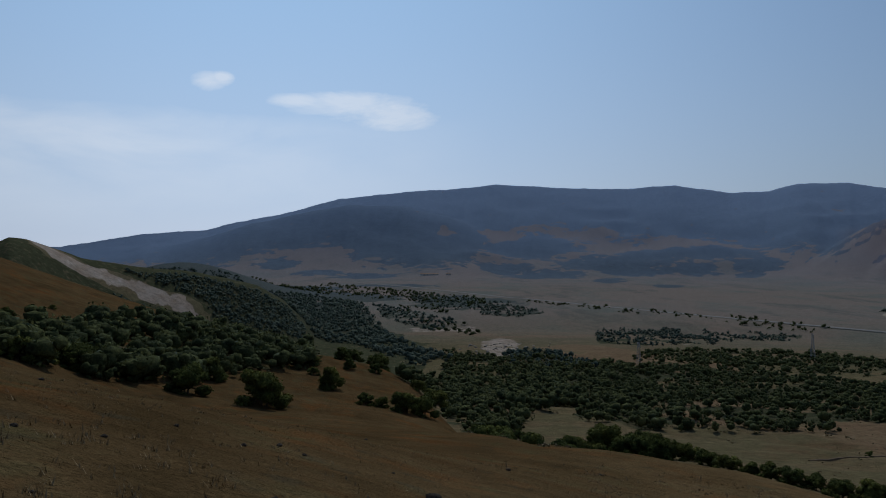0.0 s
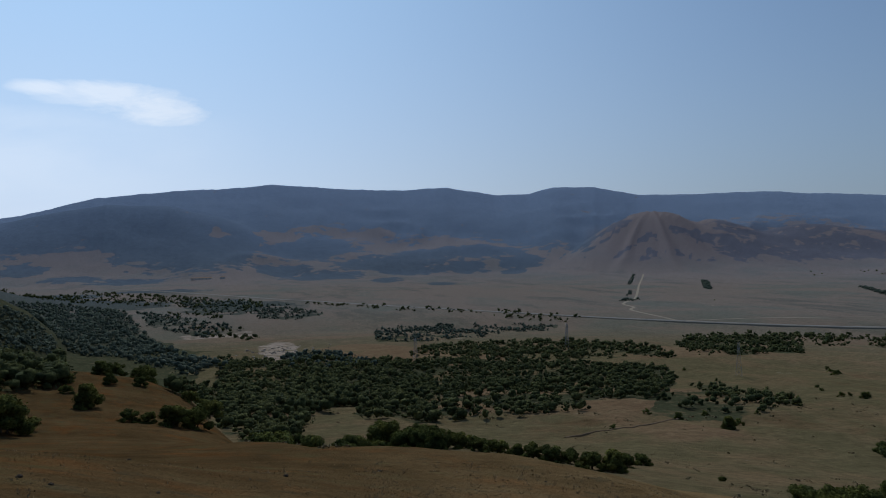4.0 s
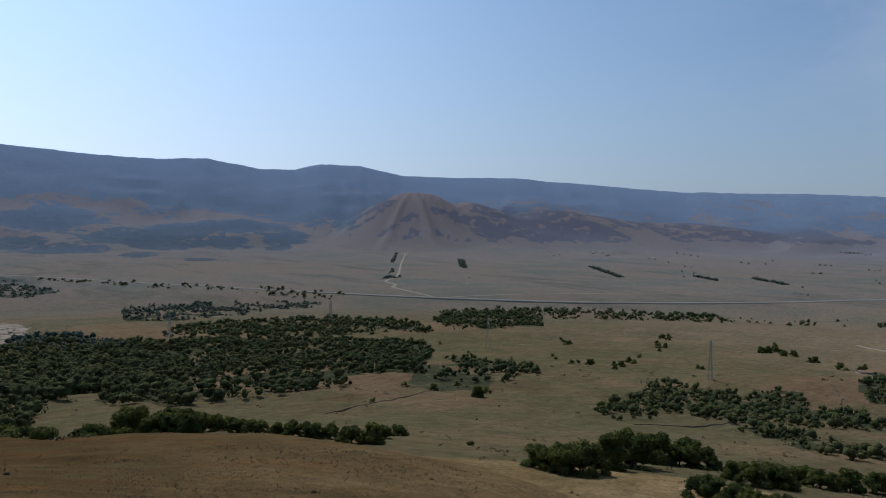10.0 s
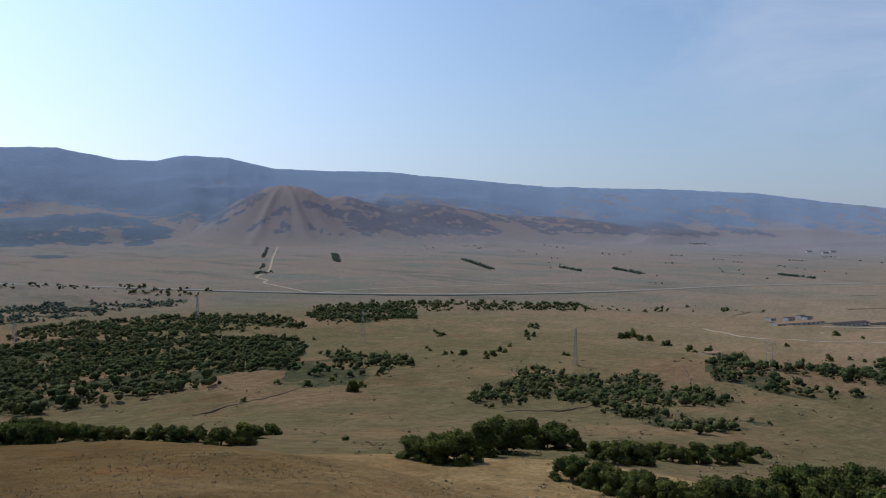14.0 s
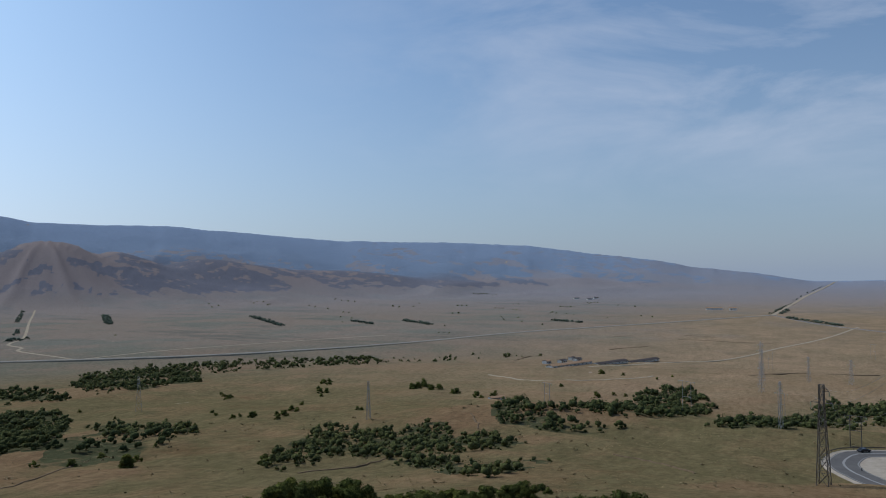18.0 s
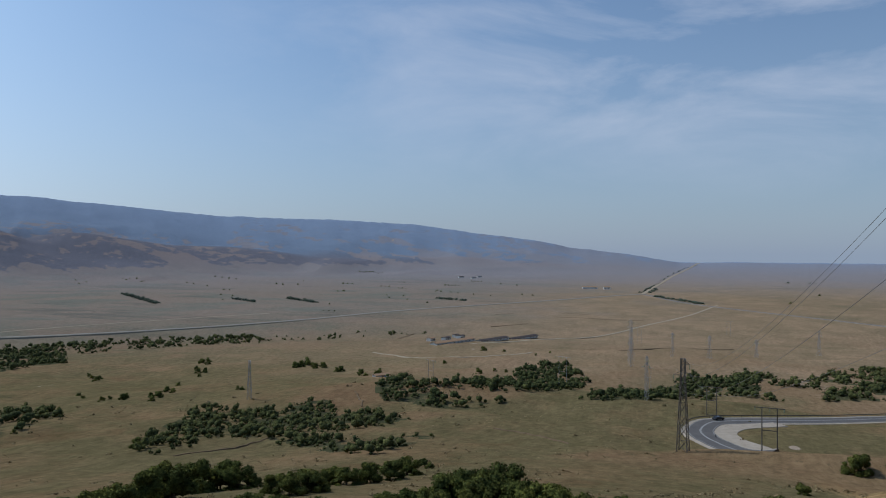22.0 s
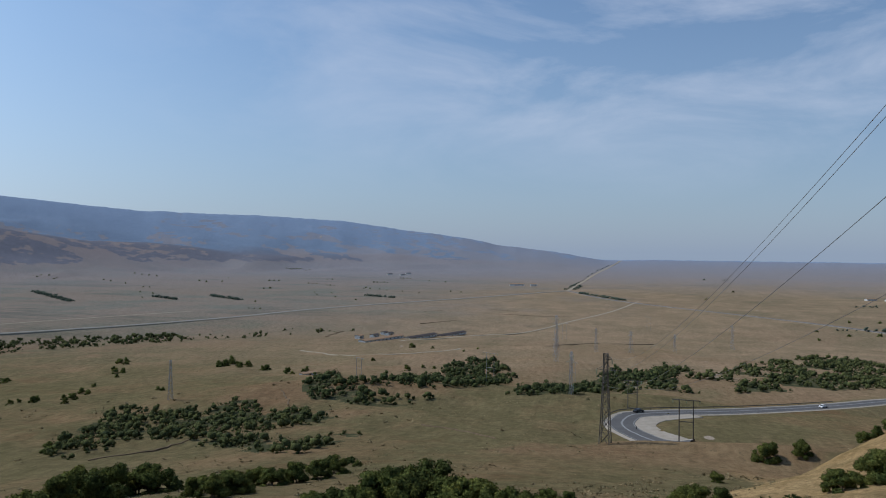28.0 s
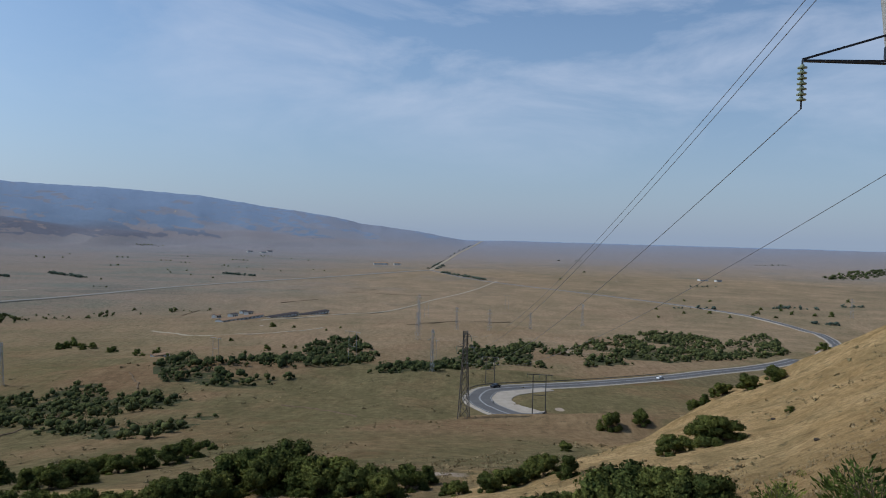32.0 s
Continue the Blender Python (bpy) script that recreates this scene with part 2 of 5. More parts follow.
    front = v0 - 40 + (top - v0 + 40) * np.exp(-fall ** 2)
    z = smax(z, front, 20)
    ang = np.degrees(np.arctan2(x - 1664, y - 2496))
    ang = ang + 9 * fbm(x / 170, y / 170, 3, 49)
    rib = np.abs(2 * vnoise(ang / 10 + 40, d * 0 + 2, 44) - 1) + 0.5 * np.abs(2 * vnoise(ang / 4 + 90, d * 0 + 5, 45) - 1)
    wob = 35 * fbm(x / 240, y / 240, 3, 48)
    cx, cy = x + wob, y - wob
    cone = smax(bump(cx, cy, 33.7, 3000, 240, 310, 430, 2.1), bump(cx, cy, 38.0, 3040, 200, 360, 360, 1.7), 30)
    cone = smax(cone, bump(cx, cy, 43.0, 3080, 150, 380, 330, 1.7), 25)
    cone = v0 - 22 + cone * (1 - 0.2 * (rib - 0.6) * np.clip(1.1 - cone / 262, 0, 1))
    z = smax(z, cone, 10)
    ribs = np.abs(2 * vnoise(wig / 2.6 + d / 420, d / 700, 46) - 1) + 0.5 * np.abs(2 * vnoise(wig / 1.0 - d / 380, d / 300, 47) - 1)
    arm = bump(x, y, 44, 3150, 165, 430, 330, 1.7) + bump(x, y, 56, 3350, 105, 520, 330, 1.8) + bump(x, y, 68, 3700, 85, 450, 320, 1.8)
    z = smax(z, v0 - 25 + arm * (1 - 0.03 * (ribs - 0.7)), 8)
    z = z + np.clip((d - 900) / 1500, 0, 1) * 5 * fbm(x / 400, y / 400, 3, 51)
    # the graded bed of the hairpin road
    away, grade = off_line(x, y, ROAD_GRADE)
    k = np.clip((away - 8) / 15, 0, 1)
    return z + (grade - z) * (1 - k * k * (3 - 2 * k))


# -- end land --

# ---- materials ----
def mat(name):
    m = bpy.data.materials.new(name)
    m.use_nodes = True
    nt = m.node_tree
    return m, nt, nt.nodes["Principled BSDF"]


def node(nt, kind, **kw):
    n = nt.nodes.new(kind)
    for k, v in kw.items():
        n.inputs[k.replace("_", " ")].default_value = v
    return n


def mix(nt, fac, a, b, blend="MIX"):
    n = nt.nodes.new("ShaderNodeMix")
    n.data_type, n.blend_type = "RGBA", blend
    for sock, val in ((n.inputs[0], fac), (n.inputs[6], a), (n.inputs[7], b)):
        if isinstance(val, bpy.types.NodeSocket):
            nt.links.new(val, sock)
        elif isinstance(val, (int, float)):
            sock.default_value = val
        else:
            sock.default_value = (*val, 1)
    return n.outputs[2]


def ramp(nt, val, lo, hi):
    n = nt.nodes.new("ShaderNodeMapRange")
    n.inputs["From Min"].default_value, n.inputs["From Max"].default_value = lo, hi
    nt.links.new(val, n.inputs["Value"])
    return n.outputs[0]


def noise_tex(nt, scale, detail=4.0, rough=0.55, vec=None):
    n = node(nt, "ShaderNodeTexNoise", Scale=scale, Detail=detail, Roughness=rough)
    if vec is None:
        geo = nt.nodes.new("ShaderNodeNewGeometry")
        vec = geo.outputs["Position"]
    nt.links.new(vec, n.inputs["Vector"])
    return n.outputs["Fac"]


def speckled(name, a, b, scale, rough=0.8, metal=0.0, bump_by=0.0, fine=None):
    """A surface of two close tones, in large and fine patches."""
    m, nt, bsdf = mat(name)
    co = nt.nodes.new("ShaderNodeTexCoord").outputs["Object"]
    f1 = ramp(nt, noise_tex(nt, scale, 5, 0.6, co), 0.3, 0.7)
    f2 = ramp(nt, noise_tex(nt, scale * (fine or 9), 3, 0.6, co), 0.3, 0.7)
    c = mix(nt, f1, a, b)
    c = mix(nt, f2, c, tuple(0.6 * u for u in a))
    c = mix(nt, 0.6, c, mix(nt, f1, a, b))
    nt.links.new(c, bsdf.inputs["Base Color"])
    bsdf.inputs["Roughness"].default_value, bsdf.inputs["Metallic"].default_value = rough, metal
    if rough >= 0.75:
        bsdf.inputs["Specular IOR Level"].default_value = 0.05
    if bump_by:
        bp = node(nt, "ShaderNodeBump", Strength=bump_by, Distance=0.05)
        nt.links.new(f2, bp.inputs["Height"])
        nt.links.new(bp.outputs[0], bsdf.inputs["Normal"])
    return m


def ground_material():
    m, nt, bsdf = mat("hill_and_valley_ground")
    att = nt.nodes.new("ShaderNodeAttribute")
    att.attribute_name = "cover"
    sep = nt.nodes.new("ShaderNodeSeparateColor")
    nt.links.new(att.outputs["Color"], sep.inputs[0])
    wood, bare, olive = sep.outputs[0], sep.outputs[1], sep.outputs[2]
    far = att.outputs["Alpha"]

    def ragged(val, scale, reach, lo, hi, rough=0.68):
        """A cover with a broken, ragged edge."""
        sub = nt.nodes.new("ShaderNodeMath")
        sub.operation = "MULTIPLY_ADD"
        sub.inputs[1].default_value = reach
        nt.links.new(noise_tex(nt, scale, 9, rough), sub.inputs[0])
        nt.links.new(val, sub.inputs[2])
        return ramp(nt, sub.outputs[0], lo + reach / 2, hi + reach / 2)

    wood, bare = ragged(wood, 0.02, 1.9, 0.49, 0.56, 0.6), ragged(bare, 0.06, 1.0, 0.45, 0.62)
    olive = ragged(olive, 0.2, 0.8, 0.4, 0.6)
    big, mid = noise_tex(nt, 0.008, 6, 0.6), noise_tex(nt, 0.09, 6, 0.65)
    tuft, fine = noise_tex(nt, 1.6, 6, 0.7), noise_tex(nt, 9.0, 4, 0.7)
    straw = mix(nt, ramp(nt, mid, 0.35, 0.65), STRAW_A, STRAW_B)
    straw = mix(nt, ramp(nt, tuft, 0.42, 0.75), straw, STRAW_C)
    geo = nt.nodes.new("ShaderNodeNewGeometry")
    xyz = nt.nodes.new("ShaderNodeSeparateXYZ")
    nt.links.new(geo.outputs["Position"], xyz.inputs[0])
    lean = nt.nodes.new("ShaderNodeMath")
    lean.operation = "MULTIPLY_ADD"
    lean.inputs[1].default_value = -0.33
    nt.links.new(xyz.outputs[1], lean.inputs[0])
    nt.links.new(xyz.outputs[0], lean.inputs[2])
    # Left spur: rust and olive patches, plus backlit dimness painted into the grass tones.
    spur = mix(nt, ramp(nt, mid, 0.35, 0.65), SPUR_BACKLIT_A, SPUR_BACKLIT_B)
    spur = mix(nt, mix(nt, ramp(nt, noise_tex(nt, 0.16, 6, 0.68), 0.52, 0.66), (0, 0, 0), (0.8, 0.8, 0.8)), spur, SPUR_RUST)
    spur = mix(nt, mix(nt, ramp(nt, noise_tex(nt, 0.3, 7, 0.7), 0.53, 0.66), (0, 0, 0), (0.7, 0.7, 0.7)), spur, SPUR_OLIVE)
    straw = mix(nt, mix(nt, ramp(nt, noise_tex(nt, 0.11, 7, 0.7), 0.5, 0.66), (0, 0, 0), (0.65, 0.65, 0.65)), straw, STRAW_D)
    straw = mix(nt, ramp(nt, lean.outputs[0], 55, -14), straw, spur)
    field = mix(nt, ramp(nt, mid, 0.35, 0.7), OLIVE_A, OLIVE_B)
    rust = noise_tex(nt, 0.022, 7, 0.68)
    field = mix(nt, ramp(nt, rust, 0.47, 0.68), field, OLIVE_C)
    field = mix(nt, mix(nt, ramp(nt, noise_tex(nt, 0.05, 7, 0.7), 0.54, 0.72), (0, 0, 0), (0.5, 0.5, 0.5)), field, (0.10, 0.082, 0.045))
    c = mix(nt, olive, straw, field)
    rough_soil = ramp(nt, noise_tex(nt, 0.013, 8, 0.7), 0.56, 0.68)
    c = mix(nt, mix(nt, 1.0, mix(nt, olive, (0, 0, 0), rough_soil), (0.75, 0.75, 0.75), "MULTIPLY"), c, (0.15, 0.092, 0.05))
    crown = nt.nodes.new("ShaderNodeAttribute")
    crown.attribute_name = "soil"
    c = mix(nt, mix(nt, ragged(crown.outputs["Fac"], 0.03, 0.9, 0.35, 0.75), (0, 0, 0), (0.8, 0.8, 0.8)), c, mix(nt, ramp(nt, rust, 0.4, 0.6), SOIL_A, SOIL_B))
    # Plain tones beyond the near fields, greyed to put haze in the colour.
    plain = mix(nt, ramp(nt, big, 0.4, 0.6), HAZY_PLAIN_A, HAZY_PLAIN_B)
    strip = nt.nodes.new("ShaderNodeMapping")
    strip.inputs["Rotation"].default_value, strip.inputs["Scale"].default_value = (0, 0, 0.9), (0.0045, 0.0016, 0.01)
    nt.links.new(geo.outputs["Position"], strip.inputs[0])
    plain = mix(nt, ramp(nt, noise_tex(nt, 1.0, 9, 0.62, strip.outputs[0]), 0.47, 0.56), plain, HAZY_PLAIN_B)
    plain = mix(nt, mix(nt, ramp(nt, noise_tex(nt, 1.9, 9, 0.7, strip.outputs[0]), 0.54, 0.62), (0, 0, 0), (0.8, 0.8, 0.8)), plain, HAZY_PLAIN_C)
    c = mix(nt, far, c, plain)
    # the tan dusty ground about the gully and the farm
    dusty = mix(nt, ramp(nt, xyz.outputs[0], 330, 520), (0, 0, 0), ramp(nt, xyz.outputs[1], 520, 140))
    dusty = mix(nt, 1.0, dusty, mix(nt, ramp(nt, noise_tex(nt, 0.006, 8, 0.65), 0.36, 0.54), (0.25, 0.25, 0.25), (0.85, 0.85, 0.85)), "MULTIPLY")
    c = mix(nt, dusty, c, mix(nt, ramp(nt, rust, 0.4, 0.62), (0.225, 0.172, 0.112), (0.305, 0.218, 0.145)))
    # Far slopes take a mauve haze tint, painted by height and distance.
    c = mix(nt, ramp(nt, xyz.outputs[2], -55, 40), c, mix(nt, far, c, HAZY_SLOPE))
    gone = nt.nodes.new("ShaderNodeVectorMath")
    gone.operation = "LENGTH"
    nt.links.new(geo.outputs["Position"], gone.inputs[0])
    c = mix(nt, mix(nt, ramp(nt, gone.outputs["Value"], 1700, 2700), (0, 0, 0), (0.6, 0.6, 0.6)), c, HAZY_SLOPE)
    # Towards the eastern horizon the ground colour itself fades into blue-grey haze.
    c = mix(nt, ramp(nt, xyz.outputs[0], 2200, 4600), c, HORIZON_HAZE)
    speck = ramp(nt, noise_tex(nt, 0.5, 3, 0.6), 0.6, 0.68)
    c = mix(nt, mix(nt, speck, (0, 0, 0), (0.5, 0.5, 0.5)), c, (0.075, 0.066, 0.04))
    earth = mix(nt, ramp(nt, mid, 0.3, 0.7), EARTH_A, EARTH_B)
    c = mix(nt, bare, c, earth)
    # Woods turn bluer and paler with distance: aerial haze put into their colour.
    scrub = mix(nt, ramp(nt, noise_tex(nt, 0.03, 5, 0.7), 0.4, 0.62), HAZY_WOOD_A, HAZY_WOOD_B)
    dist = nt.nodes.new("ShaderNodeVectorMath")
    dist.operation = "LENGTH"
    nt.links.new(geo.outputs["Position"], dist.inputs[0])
    scrub = mix(nt, ramp(nt, dist.outputs["Value"], 2650, 3250), scrub, HAZY_WOOD_MID)
    scrub = mix(nt, ramp(nt, dist.outputs["Value"], 3350, 4450), scrub, HAZY_WOOD_FAR)
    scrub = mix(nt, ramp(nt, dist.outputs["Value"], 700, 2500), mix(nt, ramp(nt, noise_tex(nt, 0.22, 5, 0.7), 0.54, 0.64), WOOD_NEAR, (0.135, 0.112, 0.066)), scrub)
    # The far western ridge gets a paler tint still, also painted haze.
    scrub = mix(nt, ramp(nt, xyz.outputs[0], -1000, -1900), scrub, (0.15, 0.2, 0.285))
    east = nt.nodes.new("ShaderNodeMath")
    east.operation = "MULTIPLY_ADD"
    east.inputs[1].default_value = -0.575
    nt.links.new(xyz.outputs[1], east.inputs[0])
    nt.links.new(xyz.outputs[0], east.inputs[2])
    # Brush and tan on the cone hill are tinted for distance haze.
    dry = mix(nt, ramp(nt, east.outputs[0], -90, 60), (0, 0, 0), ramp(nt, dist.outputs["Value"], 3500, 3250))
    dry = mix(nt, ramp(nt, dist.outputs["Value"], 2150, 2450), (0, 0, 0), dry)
    scrub = mix(nt, dry, scrub, HAZY_BRUSH)
    canopy = noise_tex(nt, 0.045, 8, 0.72)
    scrub = mix(nt, 1.0, scrub, mix(nt, ramp(nt, canopy, 0.36, 0.64), (0.93, 0.93, 0.94), (1.07, 1.07, 1.06)), "MULTIPLY")
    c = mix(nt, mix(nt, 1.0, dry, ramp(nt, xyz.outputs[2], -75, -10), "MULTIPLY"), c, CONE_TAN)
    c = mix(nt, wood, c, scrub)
    clump = noise_tex(nt, 0.3, 6, 0.72)
    c = mix(nt, 1.0, c, mix(nt, ramp(nt, clump, 0.32, 0.68), (0.77, 0.78, 0.76), (1.24, 1.22, 1.21)), "MULTIPLY")
    contour = nt.nodes.new("ShaderNodeMapping")
    contour.inputs["Rotation"].default_value, contour.inputs["Scale"].default_value = (0, 0, radians(-35)), (0.09, 0.5, 0.5)
    nt.links.new(geo.outputs["Position"], contour.inputs[0])
    step = noise_tex(nt, 1.0, 7, 0.66, contour.outputs[0])
    c = mix(nt, 1.0, c, mix(nt, ramp(nt, step, 0.38, 0.62), (0.9, 0.895, 0.885), (1.09, 1.09, 1.09)), "MULTIPLY")
    dark = mix(nt, ramp(nt, fine, 0.35, 0.7), (0.72, 0.72, 0.72), (1.12, 1.12, 1.12))
    c = mix(nt, 1.0, c, dark, "MULTIPLY")
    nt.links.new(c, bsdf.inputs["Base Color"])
    bsdf.inputs["Roughness"].default_value = 0.95
    bsdf.inputs["Diffuse Roughness"].default_value = 0.1
    bsdf.inputs["Specular IOR Level"].default_value = 0.0
    bf = node(nt, "ShaderNodeBump", Strength=0.14, Distance=14.0)
    nt.links.new(canopy, bf.inputs["Height"])
    b0 = node(nt, "ShaderNodeBump", Strength=0.4, Distance=1.6)
    nt.links.new(clump, b0.inputs["Height"])
    nt.links.new(mix(nt, ramp(nt, dist.outputs["Value"], 1900, 2500), geo.outputs["Normal"], bf.outputs[0]), b0.inputs["Normal"])
    b1 = node(nt, "ShaderNodeBump", Strength=0.7, Distance=0.5)
    nt.links.new(tuft, b1.inputs["Height"])
    nt.links.new(b0.outputs[0], b1.inputs["Normal"])
    b2 = node(nt, "ShaderNodeBump", Strength=0.5, Distance=0.08)
    nt.links.new(fine, b2.inputs["Height"])
    nt.links.new(b1.outputs[0], b2.inputs["Normal"])
    nt.links.new(b2.outputs[0], bsdf.inputs["Normal"])
    return m


STRAW_A, STRAW_B, STRAW_C, STRAW_D = (0.31, 0.208, 0.098), (0.41, 0.29, 0.148), (0.17, 0.11, 0.055), (0.2, 0.148, 0.074)
# These spur tones are darkened to imitate ground seen against the sun.
SPUR_BACKLIT_A, SPUR_BACKLIT_B, SPUR_RUST, SPUR_OLIVE = (0.09, 0.057, 0.025), (0.136, 0.086, 0.039), (0.165, 0.074, 0.026), (0.074, 0.068, 0.03)
OLIVE_A, OLIVE_B, OLIVE_C = (0.128, 0.11, 0.057), (0.168, 0.136, 0.074), (0.206, 0.141, 0.08)
HAZY_PLAIN_A, HAZY_PLAIN_B, HAZY_PLAIN_C = (0.168, 0.17, 0.148), (0.222, 0.184, 0.156), (0.138, 0.136, 0.12)
EARTH_A, EARTH_B = (0.30, 0.228, 0.168), (0.42, 0.36, 0.305)
HAZY_WOOD_A, HAZY_WOOD_B, HAZY_WOOD_MID, HAZY_WOOD_FAR, WOOD_NEAR = (0.108, 0.138, 0.176), (0.123, 0.155, 0.194), (0.155, 0.206, 0.285), (0.205, 0.272, 0.385), (0.068, 0.072, 0.04)
HAZY_BRUSH, CONE_TAN = (0.15, 0.154, 0.188), (0.235, 0.203, 0.204)
SOIL_A, SOIL_B = (0.232, 0.158, 0.093), (0.19, 0.123, 0.073)
HORIZON_HAZE, HAZY_SLOPE = (0.215, 0.245, 0.315), (0.232, 0.22, 0.238)
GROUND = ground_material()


def leaf_material(name, a, b):
    """Leaves of uneven green that let some light through."""
    m, nt, bsdf = mat(name)
    geo = nt.nodes.new("ShaderNodeNewGeometry")
    inf = nt.nodes.new("ShaderNodeObjectInfo")
    c = mix(nt, geo.outputs["Random Per Island"], a, b)
    v = mix(nt, inf.outputs["Random"], (0.75, 0.8, 0.75), (1.2, 1.12, 1.0))
    c = mix(nt, 1.0, c, v, "MULTIPLY")
    patch = mix(nt, ramp(nt, noise_tex(nt, 0.28, 3), 0.36, 0.64), (0.6, 0.66, 0.7), (1.35, 1.28, 1.15))
    c = mix(nt, 1.0, c, patch, "MULTIPLY")
    nt.links.new(c, bsdf.inputs["Base Color"])
    bsdf.inputs["Roughness"].default_value = 0.85
    bsdf.inputs["Specular IOR Level"].default_value = 0.05
    leafy = noise_tex(nt, 2.6, 5, 0.75)
    # Dark blotches in the green imitate shaded gaps between leaves.
    c2 = mix(nt, 1.0, c, mix(nt, ramp(nt, leafy, 0.36, 0.62), (0.35, 0.4, 0.42), (1.3, 1.3, 1.2)), "MULTIPLY")
    nt.links.new(c2, bsdf.inputs["Base Color"])
    relief = node(nt, "ShaderNodeBump", Strength=0.7, Distance=0.35)
    nt.links.new(leafy, relief.inputs["Height"])
    nt.links.new(relief.outputs[0], bsdf.inputs["Normal"])
    thin = nt.nodes.new("ShaderNodeBsdfTranslucent")
    nt.links.new(c, thin.inputs["Color"])
    both = nt.nodes.new("ShaderNodeMixShader")
    both.inputs[0].default_value = 0.18
    nt.links.new(bsdf.outputs[0], both.inputs[1])
    nt.links.new(thin.outputs[0], both.inputs[2])
    nt.links.new(both.outputs[0], nt.nodes["Material Output"].inputs["Surface"])
    return m


LEAF = leaf_material("oak_leaves", (0.078, 0.098, 0.032), (0.15, 0.168, 0.058))
LEAF_FAR = leaf_material("woodland_leaves", (0.064, 0.078, 0.038), (0.102, 0.116, 0.054))
# Leaves of the farther woods, with distance haze mixed into the green.
LEAF_HAZY = leaf_material("hazy_scrub_leaves", (0.09, 0.118, 0.108), (0.128, 0.16, 0.142))
BARK = speckled("oak_bark", (0.10, 0.075, 0.05), (0.17, 0.13, 0.09), 3, 0.9, 0, 0.5)
STEEL = speckled("weathered_steel", (0.10, 0.095, 0.09), (0.16, 0.13, 0.10), 1.5, 0.6, 0.6)
GALV = speckled("galvanised_steel", (0.26, 0.265, 0.275), (0.34, 0.345, 0.355), 1.5, 0.7, 0.3)
CONCRETE = speckled("grey_concrete", (0.36, 0.35, 0.32), (0.48, 0.46, 0.42), 1.2, 0.85, 0, 0.3)
ASPHALT = speckled("worn_asphalt", (0.088, 0.086, 0.086), (0.125, 0.12, 0.118), 0.15, 0.8, 0, 0.1)
GRAVEL = speckled("pale_gravel", (0.28, 0.24, 0.195), (0.38, 0.34, 0.285), 0.3, 0.95, 0, 0.4)
DIRT = speckled("pale_dirt_track", (0.27, 0.225, 0.165), (0.35, 0.3, 0.225), 0.1, 0.95, 0, 0.3)


# ---- ground ----
def mesh_from(name, verts, faces, material, smooth=False):
    """A mesh from arrays: faces is an (n, 3) or (n, 4) array."""
    verts, faces = np.asarray(verts, np.float32), np.asarray(faces, np.int32)
    me = bpy.data.meshes.new(name)
    k = faces.shape[1]
    me.vertices.add(len(verts))
    me.vertices.foreach_set("co", verts.ravel())
    me.loops.add(faces.size)
    me.loops.foreach_set("vertex_index", faces.ravel())
    me.polygons.add(len(faces))
    me.polygons.foreach_set("loop_start", np.arange(0, faces.size, k, dtype=np.int32))
    me.polygons.foreach_set("loop_total", np.full(len(faces), k, np.int32))
    me.polygons.foreach_set("use_smooth", np.full(len(faces), smooth))
    me.update(calc_edges=True)
    me.materials.append(material)
    return me


def smooth01(v, a, b):
    u = np.clip((v - a) / (b - a), 0, 1)
    return u * u * (3 - 2 * u)


